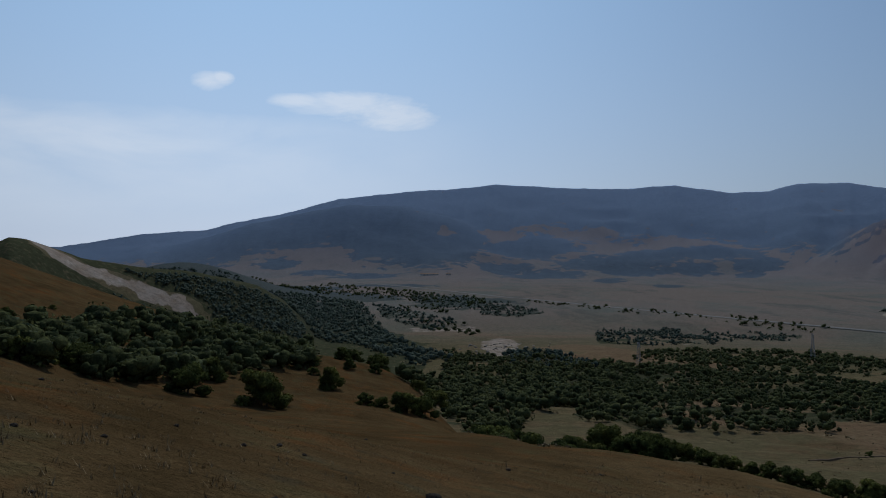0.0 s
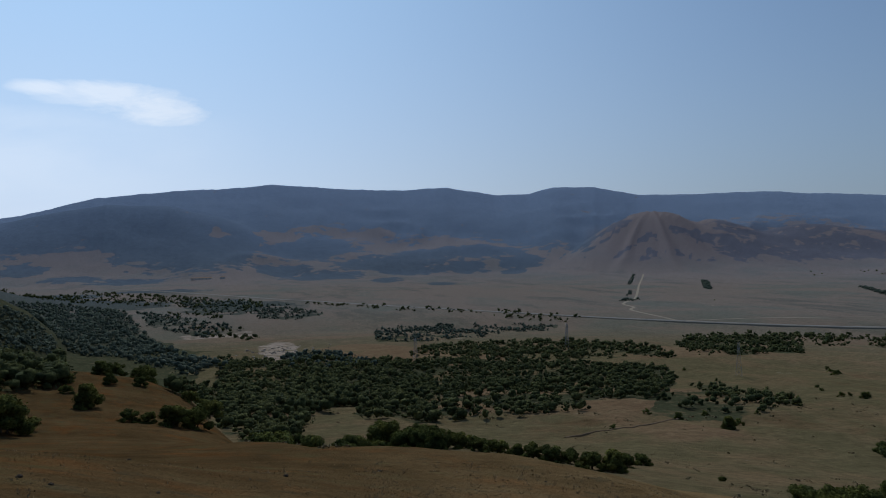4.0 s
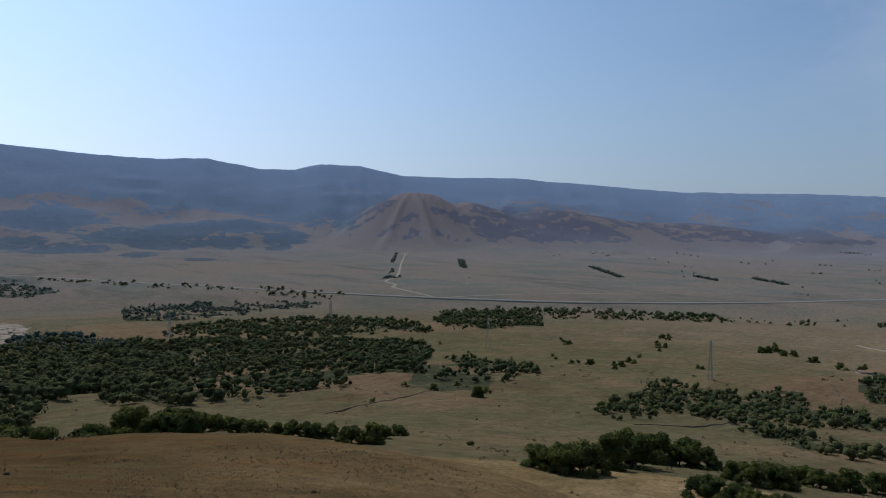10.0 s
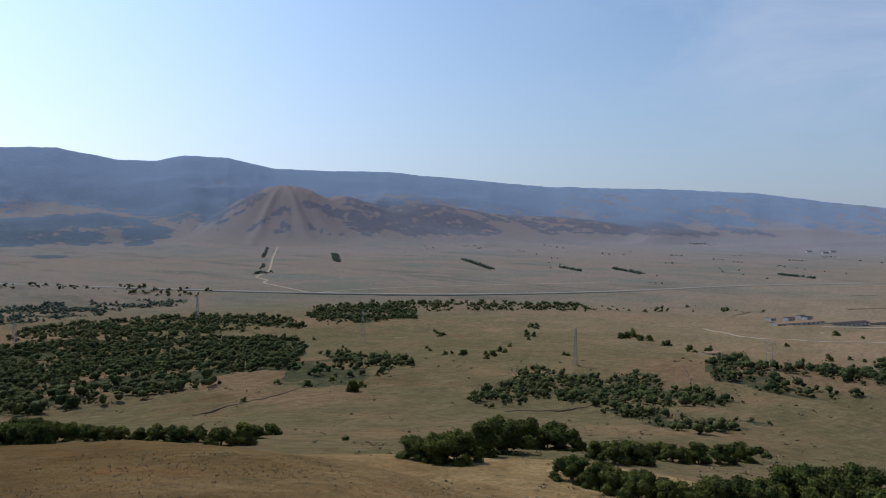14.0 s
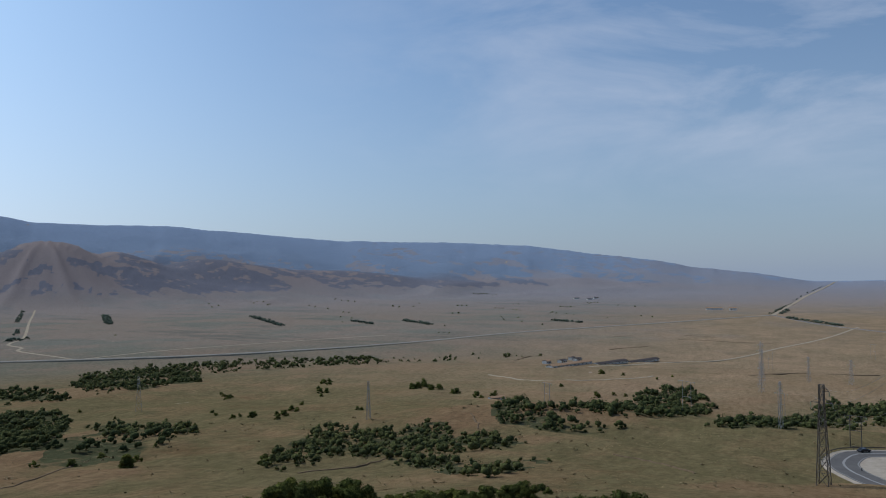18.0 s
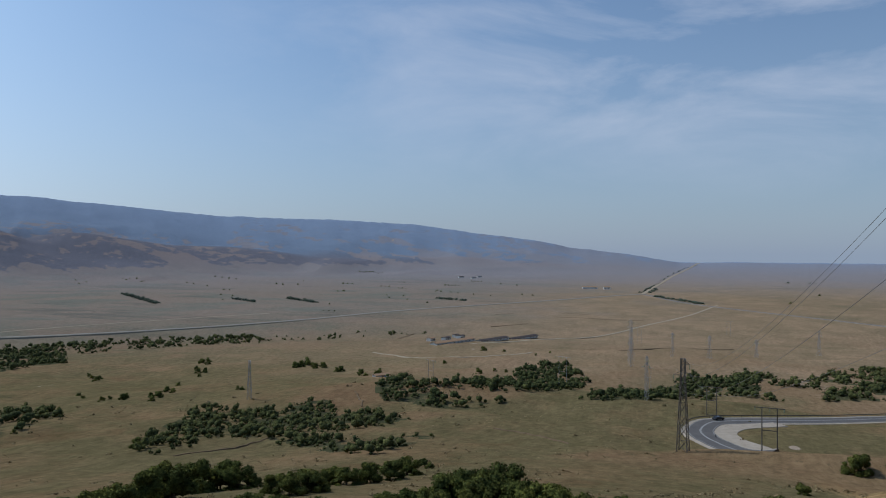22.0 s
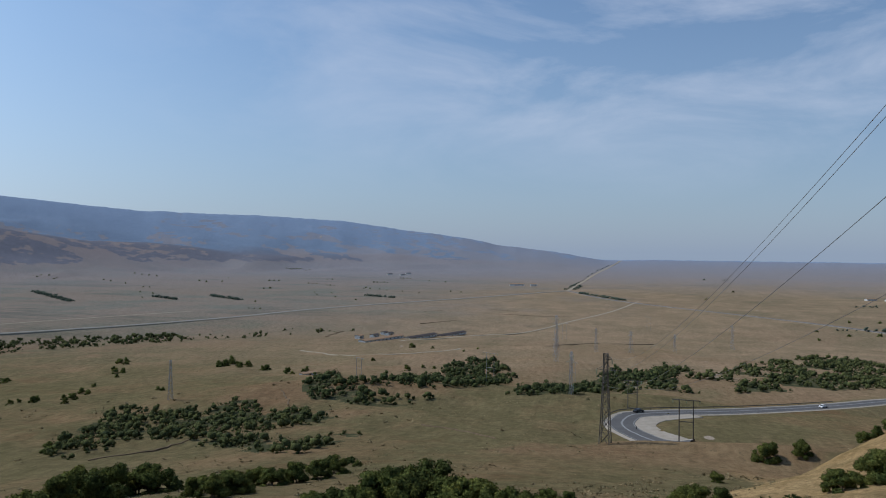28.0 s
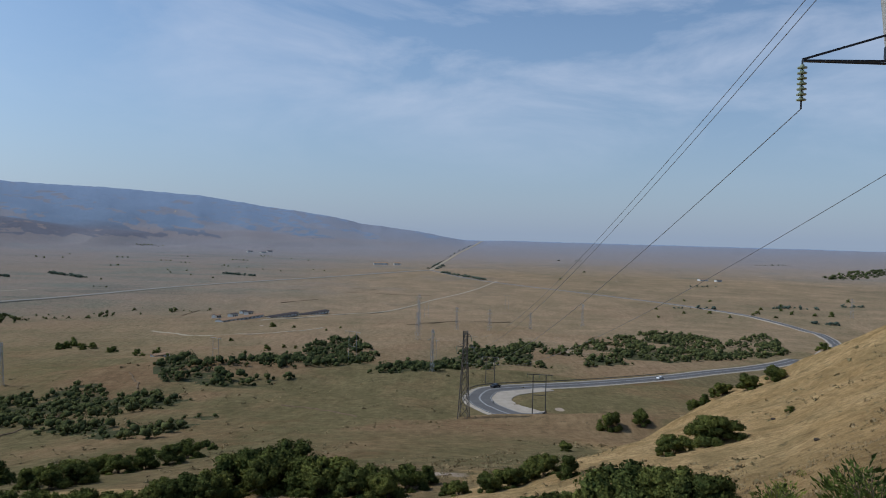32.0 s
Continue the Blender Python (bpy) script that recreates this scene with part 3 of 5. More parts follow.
WOODS = [
    ("great_wood", [(94, 442), (134, 460), (212, 456), (248, 406), (270, 393), (247, 346), (202, 288), (164, 238), (146, 255), (132, 249), (122, 224), (92, 221), (70, 226), (61, 241), (54, 255)], 1900, 3.4, 0.02),
    ("slope_wood", [(0, 620), (41, 557), (101, 500), (136, 447), (94, 400), (70, 300), (84, 229), (65, 222), (48, 239), (43, 294), (31, 254), (24, 214), (8, 213), (0, 248)], 1700, 3.6, 0.02),
    ("wood_tail", [(223, 302), (240, 286), (240, 252), (210, 217), (218, 244), (196, 257)], 90, 3.0, 0.05),
    ("spur_wood", [(-64, 84), (-67, 125), (-69, 151), (-66, 173), (-54, 195), (-38, 190), (-27, 154), (-38, 133), (-41, 114), (-46, 104), (-52, 92)], 520, 3.6, 0.0),
    ("brow_wood", [(-34, 464), (5, 427), (44, 320), (29, 235), (19, 212), (8, 208), (-3, 270), (-8, 151)], 420, 4.0, 0.0),
    ("valley_wood", [(-345, 1083), (-358, 1247), (-244, 1379), (-144, 1265), (-51, 766), (6, 513), (-17, 480), (-76, 673), (-179, 799)], 2300, 5.2, 0.0),
    ("scrub_belt", [(134, 508), (183, 637), (278, 644), (352, 614), (352, 553), (322, 457), (305, 432), (275, 450), (177, 479), (138, 482)], 900, 3.8, 0.06),
    ("scrub_strip", [(392, 550), (494, 641), (542, 606), (535, 552), (439, 453), (373, 443), (332, 447)], 560, 3.8, 0.08),
    ("roadside_scrub", [(203, 945), (294, 934), (430, 860), (397, 807), (329, 783), (273, 736), (198, 687), (154, 719)], 600, 3.6, 0.12),
    ("thicket", [(157, 139), (182, 157), (257, 191), (244, 159), (247, 144), (263, 145), (262, 134), (239, 120), (254, 115), (232, 84), (218, 70), (202, 66), (166, 71), (163, 83), (185, 114), (185, 136), (164, 130)], 560, 2.7, 0.1),
    ("gully_belt", [(328, 8), (464, -4), (457, -27), (532, -46), (502, -72), (578, -112), (702, -179), (666, -215), (596, -215), (659, -256), (738, -311), (560, -252), (477, -186), (433, -116), (415, -48), (426, -23)], 1000, 3.8, 0.22),
    ("gully_thicket", [(288, 124), (375, 154), (313, 116), (309, 101), (403, 111), (407, 91), (464, 101), (537, 93), (543, 80), (437, 51), (388, 49), (335, 57), (311, 73), (304, 100), (288, 93), (298, 63), (262, 93), (272, 114)], 560, 3.6, 0.06),
    ("gully_scrub", [(311, 41), (411, 24), (452, 3), (512, -8), (483, -27), (536, -53), (417, -41), (434, -26), (425, -3), (318, 10)], 420, 3.4, 0.04),
    ("slope_trees", [(193, 274), (221, 262), (218, 228), (171, 203), (142, 199), (139, 219)], 26, 3.6, 0.0),
    ("ridge_wood", [(-283, 569), (-260, 598), (-231, 638), (-200, 672), (-173, 705), (-140, 720), (-125, 660), (-155, 630), (-200, 595), (-230, 604), (-265, 592)], 1100, 3.4, 0.0),
    ("ridge_scrub", [(-262, 560), (-246, 572), (-215, 583), (-190, 575), (-180, 545), (-235, 530)], 320, 3.6, 0.0),
    ("plateau_scrub", [(-77, 1583), (31, 1447), (119, 1283), (94, 1117), (5, 1150), (-52, 1324)], 330, 4.6, 0.06),
    ("bank_scrub", [(68, 1282), (129, 1211), (161, 1094), (111, 1038), (56, 1055)], 160, 4.4, 0.06),
    ("ravine_thicket", [(46, 568), (76, 609), (96, 532), (101, 454), (72, 444), (49, 497)], 230, 3.8, 0.02),
    ("ravine_edge_scrub", [(-127, 1268), (-34, 1097), (22, 995), (-12, 913), (-83, 1010)], 220, 4.4, 0.06),
    ("hill_wood", [(-559, 1327), (-470, 1314), (-393, 1371), (-324, 1230), (-395, 1153), (-475, 1221)], 260, 5.0, 0.0),
]


def inside(x, y, poly):
    hit = np.zeros(np.shape(x), bool)
    for (x0, y0), (x1, y1) in zip(poly, poly[1:] + poly[:1]):
        cross = (y0 > y) != (y1 > y)
        hit ^= cross & (x < (x1 - x0) * (y - y0) / (y1 - y0 + 1e-9) + x0)
    return hit


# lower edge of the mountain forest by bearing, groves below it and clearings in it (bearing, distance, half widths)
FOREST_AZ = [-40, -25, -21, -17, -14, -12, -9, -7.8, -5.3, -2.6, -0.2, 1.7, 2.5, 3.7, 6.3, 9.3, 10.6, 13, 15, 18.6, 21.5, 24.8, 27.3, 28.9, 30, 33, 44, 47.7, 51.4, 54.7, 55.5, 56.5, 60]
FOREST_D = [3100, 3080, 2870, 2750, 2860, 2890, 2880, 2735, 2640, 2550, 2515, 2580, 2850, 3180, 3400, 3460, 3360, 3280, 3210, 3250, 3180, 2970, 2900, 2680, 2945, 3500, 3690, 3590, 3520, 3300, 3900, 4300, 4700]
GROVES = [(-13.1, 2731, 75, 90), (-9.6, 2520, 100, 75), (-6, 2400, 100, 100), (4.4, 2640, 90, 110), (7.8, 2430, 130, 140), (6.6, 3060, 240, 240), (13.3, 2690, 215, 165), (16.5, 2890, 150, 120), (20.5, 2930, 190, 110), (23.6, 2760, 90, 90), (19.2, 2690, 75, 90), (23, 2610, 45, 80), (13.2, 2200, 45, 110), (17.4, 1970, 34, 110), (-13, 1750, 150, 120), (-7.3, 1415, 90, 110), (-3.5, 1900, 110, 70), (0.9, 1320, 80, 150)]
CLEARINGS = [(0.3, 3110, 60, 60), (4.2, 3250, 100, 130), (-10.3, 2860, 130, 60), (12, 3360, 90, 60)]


def land_cover(x, y, z):
    """Woodland, bare earth, olive pasture and haze-greyed plain, each from 0 to 1."""
    d = np.hypot(x, y)
    az = np.degrees(np.arctan2(x, y))
    patch = fbm(x / 260, y / 260, 5, 61)
    small = fbm(x / 60, y / 60, 4, 62)
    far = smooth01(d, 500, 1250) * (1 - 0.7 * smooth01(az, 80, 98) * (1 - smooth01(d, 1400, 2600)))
    above = z - np.interp(d, FLOOR_D, FLOOR_Z)
    reach = smooth01(d, 2000, 2300)
    streak = fbm(x / 150, y / 230, 5, 66) + 0.5 * patch
    ragged = 300 * fbm(x / 330, y / 330, 5, 64) + 160 * fbm(x / 90, y / 90, 3, 65)
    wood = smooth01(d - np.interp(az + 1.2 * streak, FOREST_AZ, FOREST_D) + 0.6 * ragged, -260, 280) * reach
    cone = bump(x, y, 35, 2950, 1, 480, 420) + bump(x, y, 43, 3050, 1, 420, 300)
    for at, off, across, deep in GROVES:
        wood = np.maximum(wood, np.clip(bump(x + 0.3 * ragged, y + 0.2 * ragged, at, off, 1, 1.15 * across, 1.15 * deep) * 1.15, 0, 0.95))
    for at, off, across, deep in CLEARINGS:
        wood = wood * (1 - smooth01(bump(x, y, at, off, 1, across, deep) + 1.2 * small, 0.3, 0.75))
    run = above + 13 * (az - 33.7) + 20 * patch
    band = 0.8 * fbm(run / 34, az / 4, 5, 67) + 0.7 * fbm(run / 15, az / 2.2, 4, 68)
    brush = smooth01(band + 0.1 + 0.0011 * (above - 50), -0.1, 0.12) * smooth01(above, 12, 40) * smooth01(az, 35, 40) * (1 - 0.35 * smooth01(az, 66, 80)) * smooth01(d, 2300, 2800)
    wood = np.maximum(wood, (0.66 + 0.16 * smooth01(az, 56, 60)) * brush)
    turn = az - 33.7 + 0.8 * patch
    run = above + np.where(turn < 0, -33, 16) * turn
    gully = smooth01(fbm(run / 17, turn / 3 + 50, 4, 71), -0.02, 0.1) * smooth01(cone, 0.2, 0.45) * smooth01(above, 8, 40) * (1 - smooth01(above + 60 * patch, 165, 225))
    wood = np.maximum(wood, 0.75 * gully)
    hills = smooth01(bump(x, y, -24, 640, 1, 230, 300) + bump(x, y, -18, 1500, 1, 260, 350) + small * 0.6, 0.25, 0.5) * (d > 420)
    wood = np.maximum(wood, hills)
    under = bump(x, y, -12, 980, 1, 130, 420, 3) + bump(x, y, -6, 660, 1, 45, 200, 3)
    wood = np.maximum(wood, smooth01(under + 0.5 * small, 0.4, 0.65))
    sx, sy = x + 9 * small, y + 9 * fbm(x / 30, y / 30, 3, 73)
    near_it = np.flatnonzero(d < 1500)
    for i, (name, poly, count, tall, gaps) in enumerate(WOODS):
        grown = inside(sx[near_it], sy[near_it], poly) & ((gaps == 0) | (fbm(x[near_it] / 22, y[near_it] / 22, 3, 70 + i) > -0.25 + gaps))
        wood[near_it] = np.maximum(wood[near_it], 0.52 * grown)
    bare = smooth01(small + 0.5 * patch + 0.25 * bump(x, y, 97, 470, 1, 190, 90) + 0.3 * bump(x, y, 5, 620, 1, 45, 90), 0.22, 0.42) * smooth01(d, 300, 500) * (1 - far) * 0.42
    bare = np.maximum(bare, 0.36 * smooth01(bump(x, y, 95, 520, 1, 130, 130) + 0.9 * small, 0.55, 0.8))
    cliff = np.clip(1.25 - off_line(x, y, SCREE)[0] / 15, 0, 1)
    bare = np.maximum(bare, 0.6 * smooth01(bump(x, y, -16, 690, 1, 34, 70) + 1.5 * bump(x, y, 4.6, 650, 1, 22, 110) + bump(x, y, -0.5, 930, 1, 60, 110) + 1.3 * small, 0.4, 0.95))
    bare = np.maximum(bare, smooth01(cliff + 1.7 * fbm(x / 17, y / 17, 4, 63), 0.45, 0.8))
    wood = wood * (1 - 0.9 * smooth01(cliff + 0.9 * fbm(x / 26, y / 26, 4, 63), 0.3, 0.5))
    brow = 50 + 36 * np.clip((7 - az) / 9, 0, 1) + 32 * np.clip((az - 88) / 24, 0, 1)
    olive = smooth01(x * S55 + y * C55 - brow - 70 * dome(x, y) + 22 * small, -3, 9) * (1 - 0.7 * smooth01(az + 45 * small, 84, 106) * (1 - smooth01(d + 120 * small, 160, 250)))
    olive = np.maximum(olive, smooth01(d, 230, 330))
    knoll = 1.6 * fbm(x / 120, y / 120, 3, 11) + 0.9 * fbm(x / 35, y / 35, 3, 12) + 0.6 * bump(x, y, 68, 320, 1, 45, 40) + 0.7 * bump(x, y, 99, 215, 1, 30, 26) + 0.75 * bump(x, y, 99, 150, 1, 34, 60) + 0.7 * bump(x, y, 95, 540, 1, 190, 110) + 0.6 * bump(x, y, 88.5, 860, 1, 50, 40)
    soil = smooth01(knoll, -0.05, 0.5) * smooth01(d, 120, 200) * (1 - smooth01(d, 1200, 2200))
    return np.stack([wood, bare, olive, far, soil], -1)


def build_ground():
    az = np.radians(np.concatenate([np.arange(-52, 142, 0.165), np.arange(142, 308, 3.0)]))
    r = np.concatenate([[0.4], np.exp(np.linspace(math.log(1.2), math.log(30), 110)), np.exp(np.linspace(math.log(30.6), math.log(4985), 400))])
    a, rr = np.meshgrid(az, r)
    x, y = rr * np.sin(a), rr * np.cos(a)
    z = height(x, y)
    n, k = len(r), len(az)
    idx = np.arange(n * k).reshape(n, k)
    nxt = np.roll(idx, -1, axis=1)
    faces = np.stack([idx[:-1], idx[1:], nxt[1:], nxt[:-1]], -1).reshape(-1, 4)
    verts = np.stack([x, y, z], -1).reshape(-1, 3)
    cover = land_cover(verts[:, 0], verts[:, 1], verts[:, 2])
    verts = np.concatenate([verts, [[0, 0, float(height(0.0, 0.0))]]])
    cover = np.concatenate([cover, [[0, 0, 0, 0, 0]]])
    me = mesh_from("ground", verts, faces, GROUND, True)
    hub = bmesh.new()
    hub.from_mesh(me)
    hub.verts.ensure_lookup_table()
    for i in range(k):
        hub.faces.new((hub.verts[n * k], hub.verts[idx[0, i]], hub.verts[nxt[0, i]]))
    hub.to_mesh(me)
    hub.free()
    layer = me.attributes.new("cover", "FLOAT_COLOR", "POINT")
    layer.data.foreach_set("color", cover[:, :4].astype(np.float32).ravel())
    me.attributes.new("soil", "FLOAT", "POINT").data.foreach_set("value", cover[:, 4].astype(np.float32))
    me.polygons.foreach_set("use_smooth", np.full(len(me.polygons), True))
    return tagged(new("ground", me), "dry grassy hillside, valley plain and mountains", "ground", kind="structure")


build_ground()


def ground_z(x, y):
    return float(height(x, y))


# ---- trees ----
def leaf_cards(rng, n, size, blobs):
    """Leaf sprays on the skins of a few uneven lobes."""
    pick = rng.choice(len(blobs), n, p=np.array([b[3] ** 2 for b in blobs]) / sum(b[3] ** 2 for b in blobs))
    B = np.array(blobs)[pick]
    u = rng.normal(size=(n, 3))
    u /= np.linalg.norm(u, axis=1)[:, None]
    u[:, 2] = np.where(u[:, 2] < -0.55, -u[:, 2], u[:, 2])
    lump = 0.16 * np.sin(7 * u[:, 0] + 3 * B[:, 0] * 9) * np.sin(6 * u[:, 1] + 2) + 0.14 * np.sin(9 * u[:, 2] + 5 * u[:, 0])
    rad = B[:, 3] * (0.68 + lump + 0.42 * rng.random(n) ** 0.7)
    c = B[:, :3] + u * rad[:, None] * np.array([1, 1, 0.82])
    t1 = np.cross(u + 0.7 * rng.normal(size=(n, 3)), rng.normal(size=(n, 3)))
    t1 /= np.linalg.norm(t1, axis=1)[:, None]
    t2 = np.cross(u + 0.45 * rng.normal(size=(n, 3)), t1)
    t2 /= np.linalg.norm(t2, axis=1)[:, None]
    s = size * (0.6 + 0.8 * rng.random((n, 1)))
    quad = np.stack([c - t1 * s, c - t2 * s * 0.62 + u * s * 0.2, c + t1 * s, c + t2 * s * 0.62 + u * s * 0.2], 1)
    nrm = u + 1.3 * (c - np.array([0, 0, 0.35])) + np.array([0, 0, 0.1]) + 0.55 * rng.normal(size=(n, 3))
    nrm /= np.linalg.norm(nrm, axis=1)[:, None]
    return quad.reshape(-1, 3), np.repeat(nrm, 4, 0)


def crown_core(rng, blobs, shrink=0.86, around=9, rings=6):
    """Lumpy leafy bodies inside a crown, as loose four-cornered faces, with their normals."""
    a = np.arange(around) * 6.28319 / around
    b = np.linspace(-1.35, 1.5, rings)
    quads, normals = [], []
    for x, y, z, r in blobs:
        u = np.stack([np.cos(a)[None] * np.cos(b)[:, None], np.sin(a)[None] * np.cos(b)[:, None], np.sin(b)[:, None] + 0 * a[None]], -1)
        ph = rng.random(3) * 6.28
        lump = 1 + 0.2 * np.sin(4 * u[..., 0] + ph[0]) * np.sin(4 * u[..., 1] + ph[1]) + 0.13 * np.sin(7 * u[..., 2] + ph[2]) + 0.1 * rng.normal(size=u.shape[:2])
        p = np.array([x, y, z]) + u * (r * shrink * lump)[..., None] * np.array([1.12, 1.12, 0.9])
        p[..., 2] = np.maximum(p[..., 2], 0.02)
        n = u + 1.2 * (p - np.array([0, 0, 0.4]))
        n /= np.linalg.norm(n, axis=-1)[..., None]
        nx = lambda q: np.roll(q, -1, axis=1)
        quads.append(np.stack([p[:-1], nx(p)[:-1], nx(p)[1:], p[1:]], 2).reshape(-1, 3))
        normals.append(np.stack([n[:-1], nx(n)[:-1], nx(n)[1:], n[1:]], 2).reshape(-1, 3))
    return np.concatenate(quads), np.concatenate(normals)


def leaf_mesh(name, verts, normals, material):
    """Leaf sprays shaded as the round crown that they cover."""
    me = mesh_from(name, verts, np.arange(len(verts)).reshape(-1, 4), material, True)
    me.normals_split_custom_set_from_vertices(normals.tolist())
    return me


def crown_blobs(rng, wide, tall, count):
    """Lobes of a crown about wide across and tall high, its skirt near the ground."""
    out = [(0, 0, tall * 0.48, min(wide, tall) * 0.34)]
    for i in range(count):
        a, low = i * 2.4 + rng.random(), i % 5 < 2
        f = rng.uniform(0.72, 1.0) if low else rng.random() ** 0.5
        z = tall * (rng.uniform(0.06, 0.26) if low else rng.uniform(0.3, 0.84))
        reach = wide * 0.4 * math.sqrt(max(0.06, 1 - (max(0.0, z / tall - 0.24) / 0.66) ** 2))
        r = min(wide, tall) * (0.11 + 0.1 * rng.random())
        out.append((math.cos(a) * f * reach, math.sin(a) * f * reach, max(z, r * 0.6), r))
    return out


def limb(bm, a, b, ra, rb, sides=6):
    a, b = Vector(a), Vector(b)
    d = (b - a).normalized()
    s = d.orthogonal().normalized()
    t = d.cross(s)
    rings = []
    for c, r in ((a, ra), (b, rb)):
        rings.append([bm.verts.new(c + (s * math.cos(k * 6.2832 / sides) + t * math.sin(k * 6.2832 / sides)) * r) for k in range(sides)])
    for k in range(sides):
        bm.faces.new((rings[0][k], rings[0][(k + 1) % sides], rings[1][(k + 1) % sides], rings[1][k]))
    bm.faces.new(rings[1])


def trunk_mesh(rng, tall, blobs, stems):
    bm = bmesh.new()
    for i in range(stems):
        a = rng.random() * 6.283
        top = Vector((math.cos(a) * 0.08 * tall, math.sin(a) * 0.08 * tall, tall * 0.3))
        foot = Vector((math.cos(a) * 0.04 * tall * (stems > 1), math.sin(a) * 0.04 * tall * (stems > 1), -0.25))
        limb(bm, foot, top, 0.035 * tall, 0.024 * tall)
        for b in list(blobs)[i::stems][:5]:
            limb(bm, top, Vector(b[:3]), 0.02 * tall, 0.007 * tall, 5)
    me = bpy.data.meshes.new("trunk")
    bm.to_mesh(me)
    bm.free()
    me.materials.append(BARK)
    return me


def tree_model(seed, wide, n, size, lobes, stems=2):
    """Crown and trunk meshes of a tree one metre high."""
    rng = np.random.default_rng(seed)
    blobs = crown_blobs(rng, wide, 1.0, lobes)
    v, nrm = leaf_cards(rng, n, size, blobs)
    cv, cn = crown_core(rng, blobs, 0.74)
    v, nrm = np.concatenate([cv, v]), np.concatenate([cn, nrm])
    return leaf_mesh("crown", v, nrm, LEAF), trunk_mesh(rng, 1.0, blobs, stems)


NEAR_TREES = [tree_model(s, w, 6500, 0.028, k) for s, w, k in ((1, 1.45, 24), (2, 1.2, 20), (3, 1.7, 28), (4, 1.05, 18), (5, 1.5, 24))]
MID_TREES = [tree_model(s, w, 700, 0.047, k, 1) for s, w, k in ((11, 1.4, 12), (12, 1.2, 11), (13, 1.7, 13), (14, 1.3, 11))]


def plant(x, y, tall, models, i, label, group, name="tree"):
    rng = random.Random(int(x * 31 + y * 17 + i))
    crown, trunk = models[i % len(models)]
    ob = tagged(new(name), label, "tree", group)
    ob.location, ob.rotation_euler[2] = (x, y, ground_z(x, y) - 0.05 - 0.09 * tall), rng.random() * 6.28
    ob.scale = (tall * rng.uniform(0.9, 1.15),) * 2 + (tall,)
    for part_name, me in (("trunk", trunk), ("crown", crown)):
        new(part_name, me).parent = ob
    return ob


def wood(name, poly, count, tall, label, cards=24, size=0.1, gaps=0.0, seed=0, lobes=3, leaves=None):
    """A stand of low trees too many to count: leafy crowns in one mesh."""
    rng = np.random.default_rng(seed)
    P = np.array(poly, float)
    lo, hi = P.min(0), P.max(0)
    pts = lo + (hi - lo) * rng.random((count * 12, 2))
    pts = pts[inside(pts[:, 0], pts[:, 1], [tuple(p) for p in poly])]
    if gaps:
        pts = pts[fbm(pts[:, 0] / 22, pts[:, 1] / 22, 3, 70 + seed) > -0.25 + gaps]
    pts = pts[off_line(pts[:, 0], pts[:, 1], SCREE)[0] > 17 + 8 * rng.random(len(pts))]
    pts = pts[:count]
    models = []
    for k in range(6):
        r = np.random.default_rng(100 + k + seed)
        blobs = crown_blobs(r, 1.7, 1.0, 8)
        v, nrm = leaf_cards(r, cards, size, blobs)
        big = sorted(blobs, key=lambda b: -b[3])[:lobes]
        cv, cn = crown_core(r, big, 0.98, 6, 4)
        models.append((np.concatenate([cv, v]), np.concatenate([cn, nrm])))
    zs = height(pts[:, 0], pts[:, 1])
    out, normals = [], []
    for i, (x, y) in enumerate(pts):
        a, t = rng.random() * 6.283, tall * (0.45 + 1.0 * rng.random() ** 1.5)
        v, nrm = models[i % 6]
        ca, sa = math.cos(a), math.sin(a)
        normals.append(np.stack([nrm[:, 0] * ca - nrm[:, 1] * sa, nrm[:, 0] * sa + nrm[:, 1] * ca, nrm[:, 2]], -1))
        c, s = math.cos(a) * t, math.sin(a) * t
        out.append(np.stack([v[:, 0] * c - v[:, 1] * s + x, v[:, 0] * s + v[:, 1] * c + y, v[:, 2] * t + zs[i] - 0.1], -1))
    verts = np.concatenate(out)
    me = leaf_mesh(name, verts, np.concatenate(normals), leaves or LEAF_FAR)
    return tagged(new(name, me), label, "woodland", kind="stuff")

FINE = ("spur_wood", "thicket", "gully_scrub", "slope_trees", "gully_belt", "gully_thicket", "great_wood", "slope_wood", "wood_tail", "brow_wood")
# Stands that get the haze-tinted leaves.
HAZY_WOODS = ("plateau_scrub", "bank_scrub", "ravine_thicket", "ravine_edge_scrub", "valley_wood", "roadside_scrub", "ridge_wood", "ridge_scrub", "hill_wood")
for i, (name, poly, count, tall, gaps) in enumerate(WOODS):
    wood(name, poly, count, tall, "dense low oak and thorn scrub, dark green", seed=i, gaps=gaps, leaves=LEAF_HAZY if name in HAZY_WOODS else LEAF_FAR, **({"cards": 48, "size": 0.075} if name in FINE else {}))

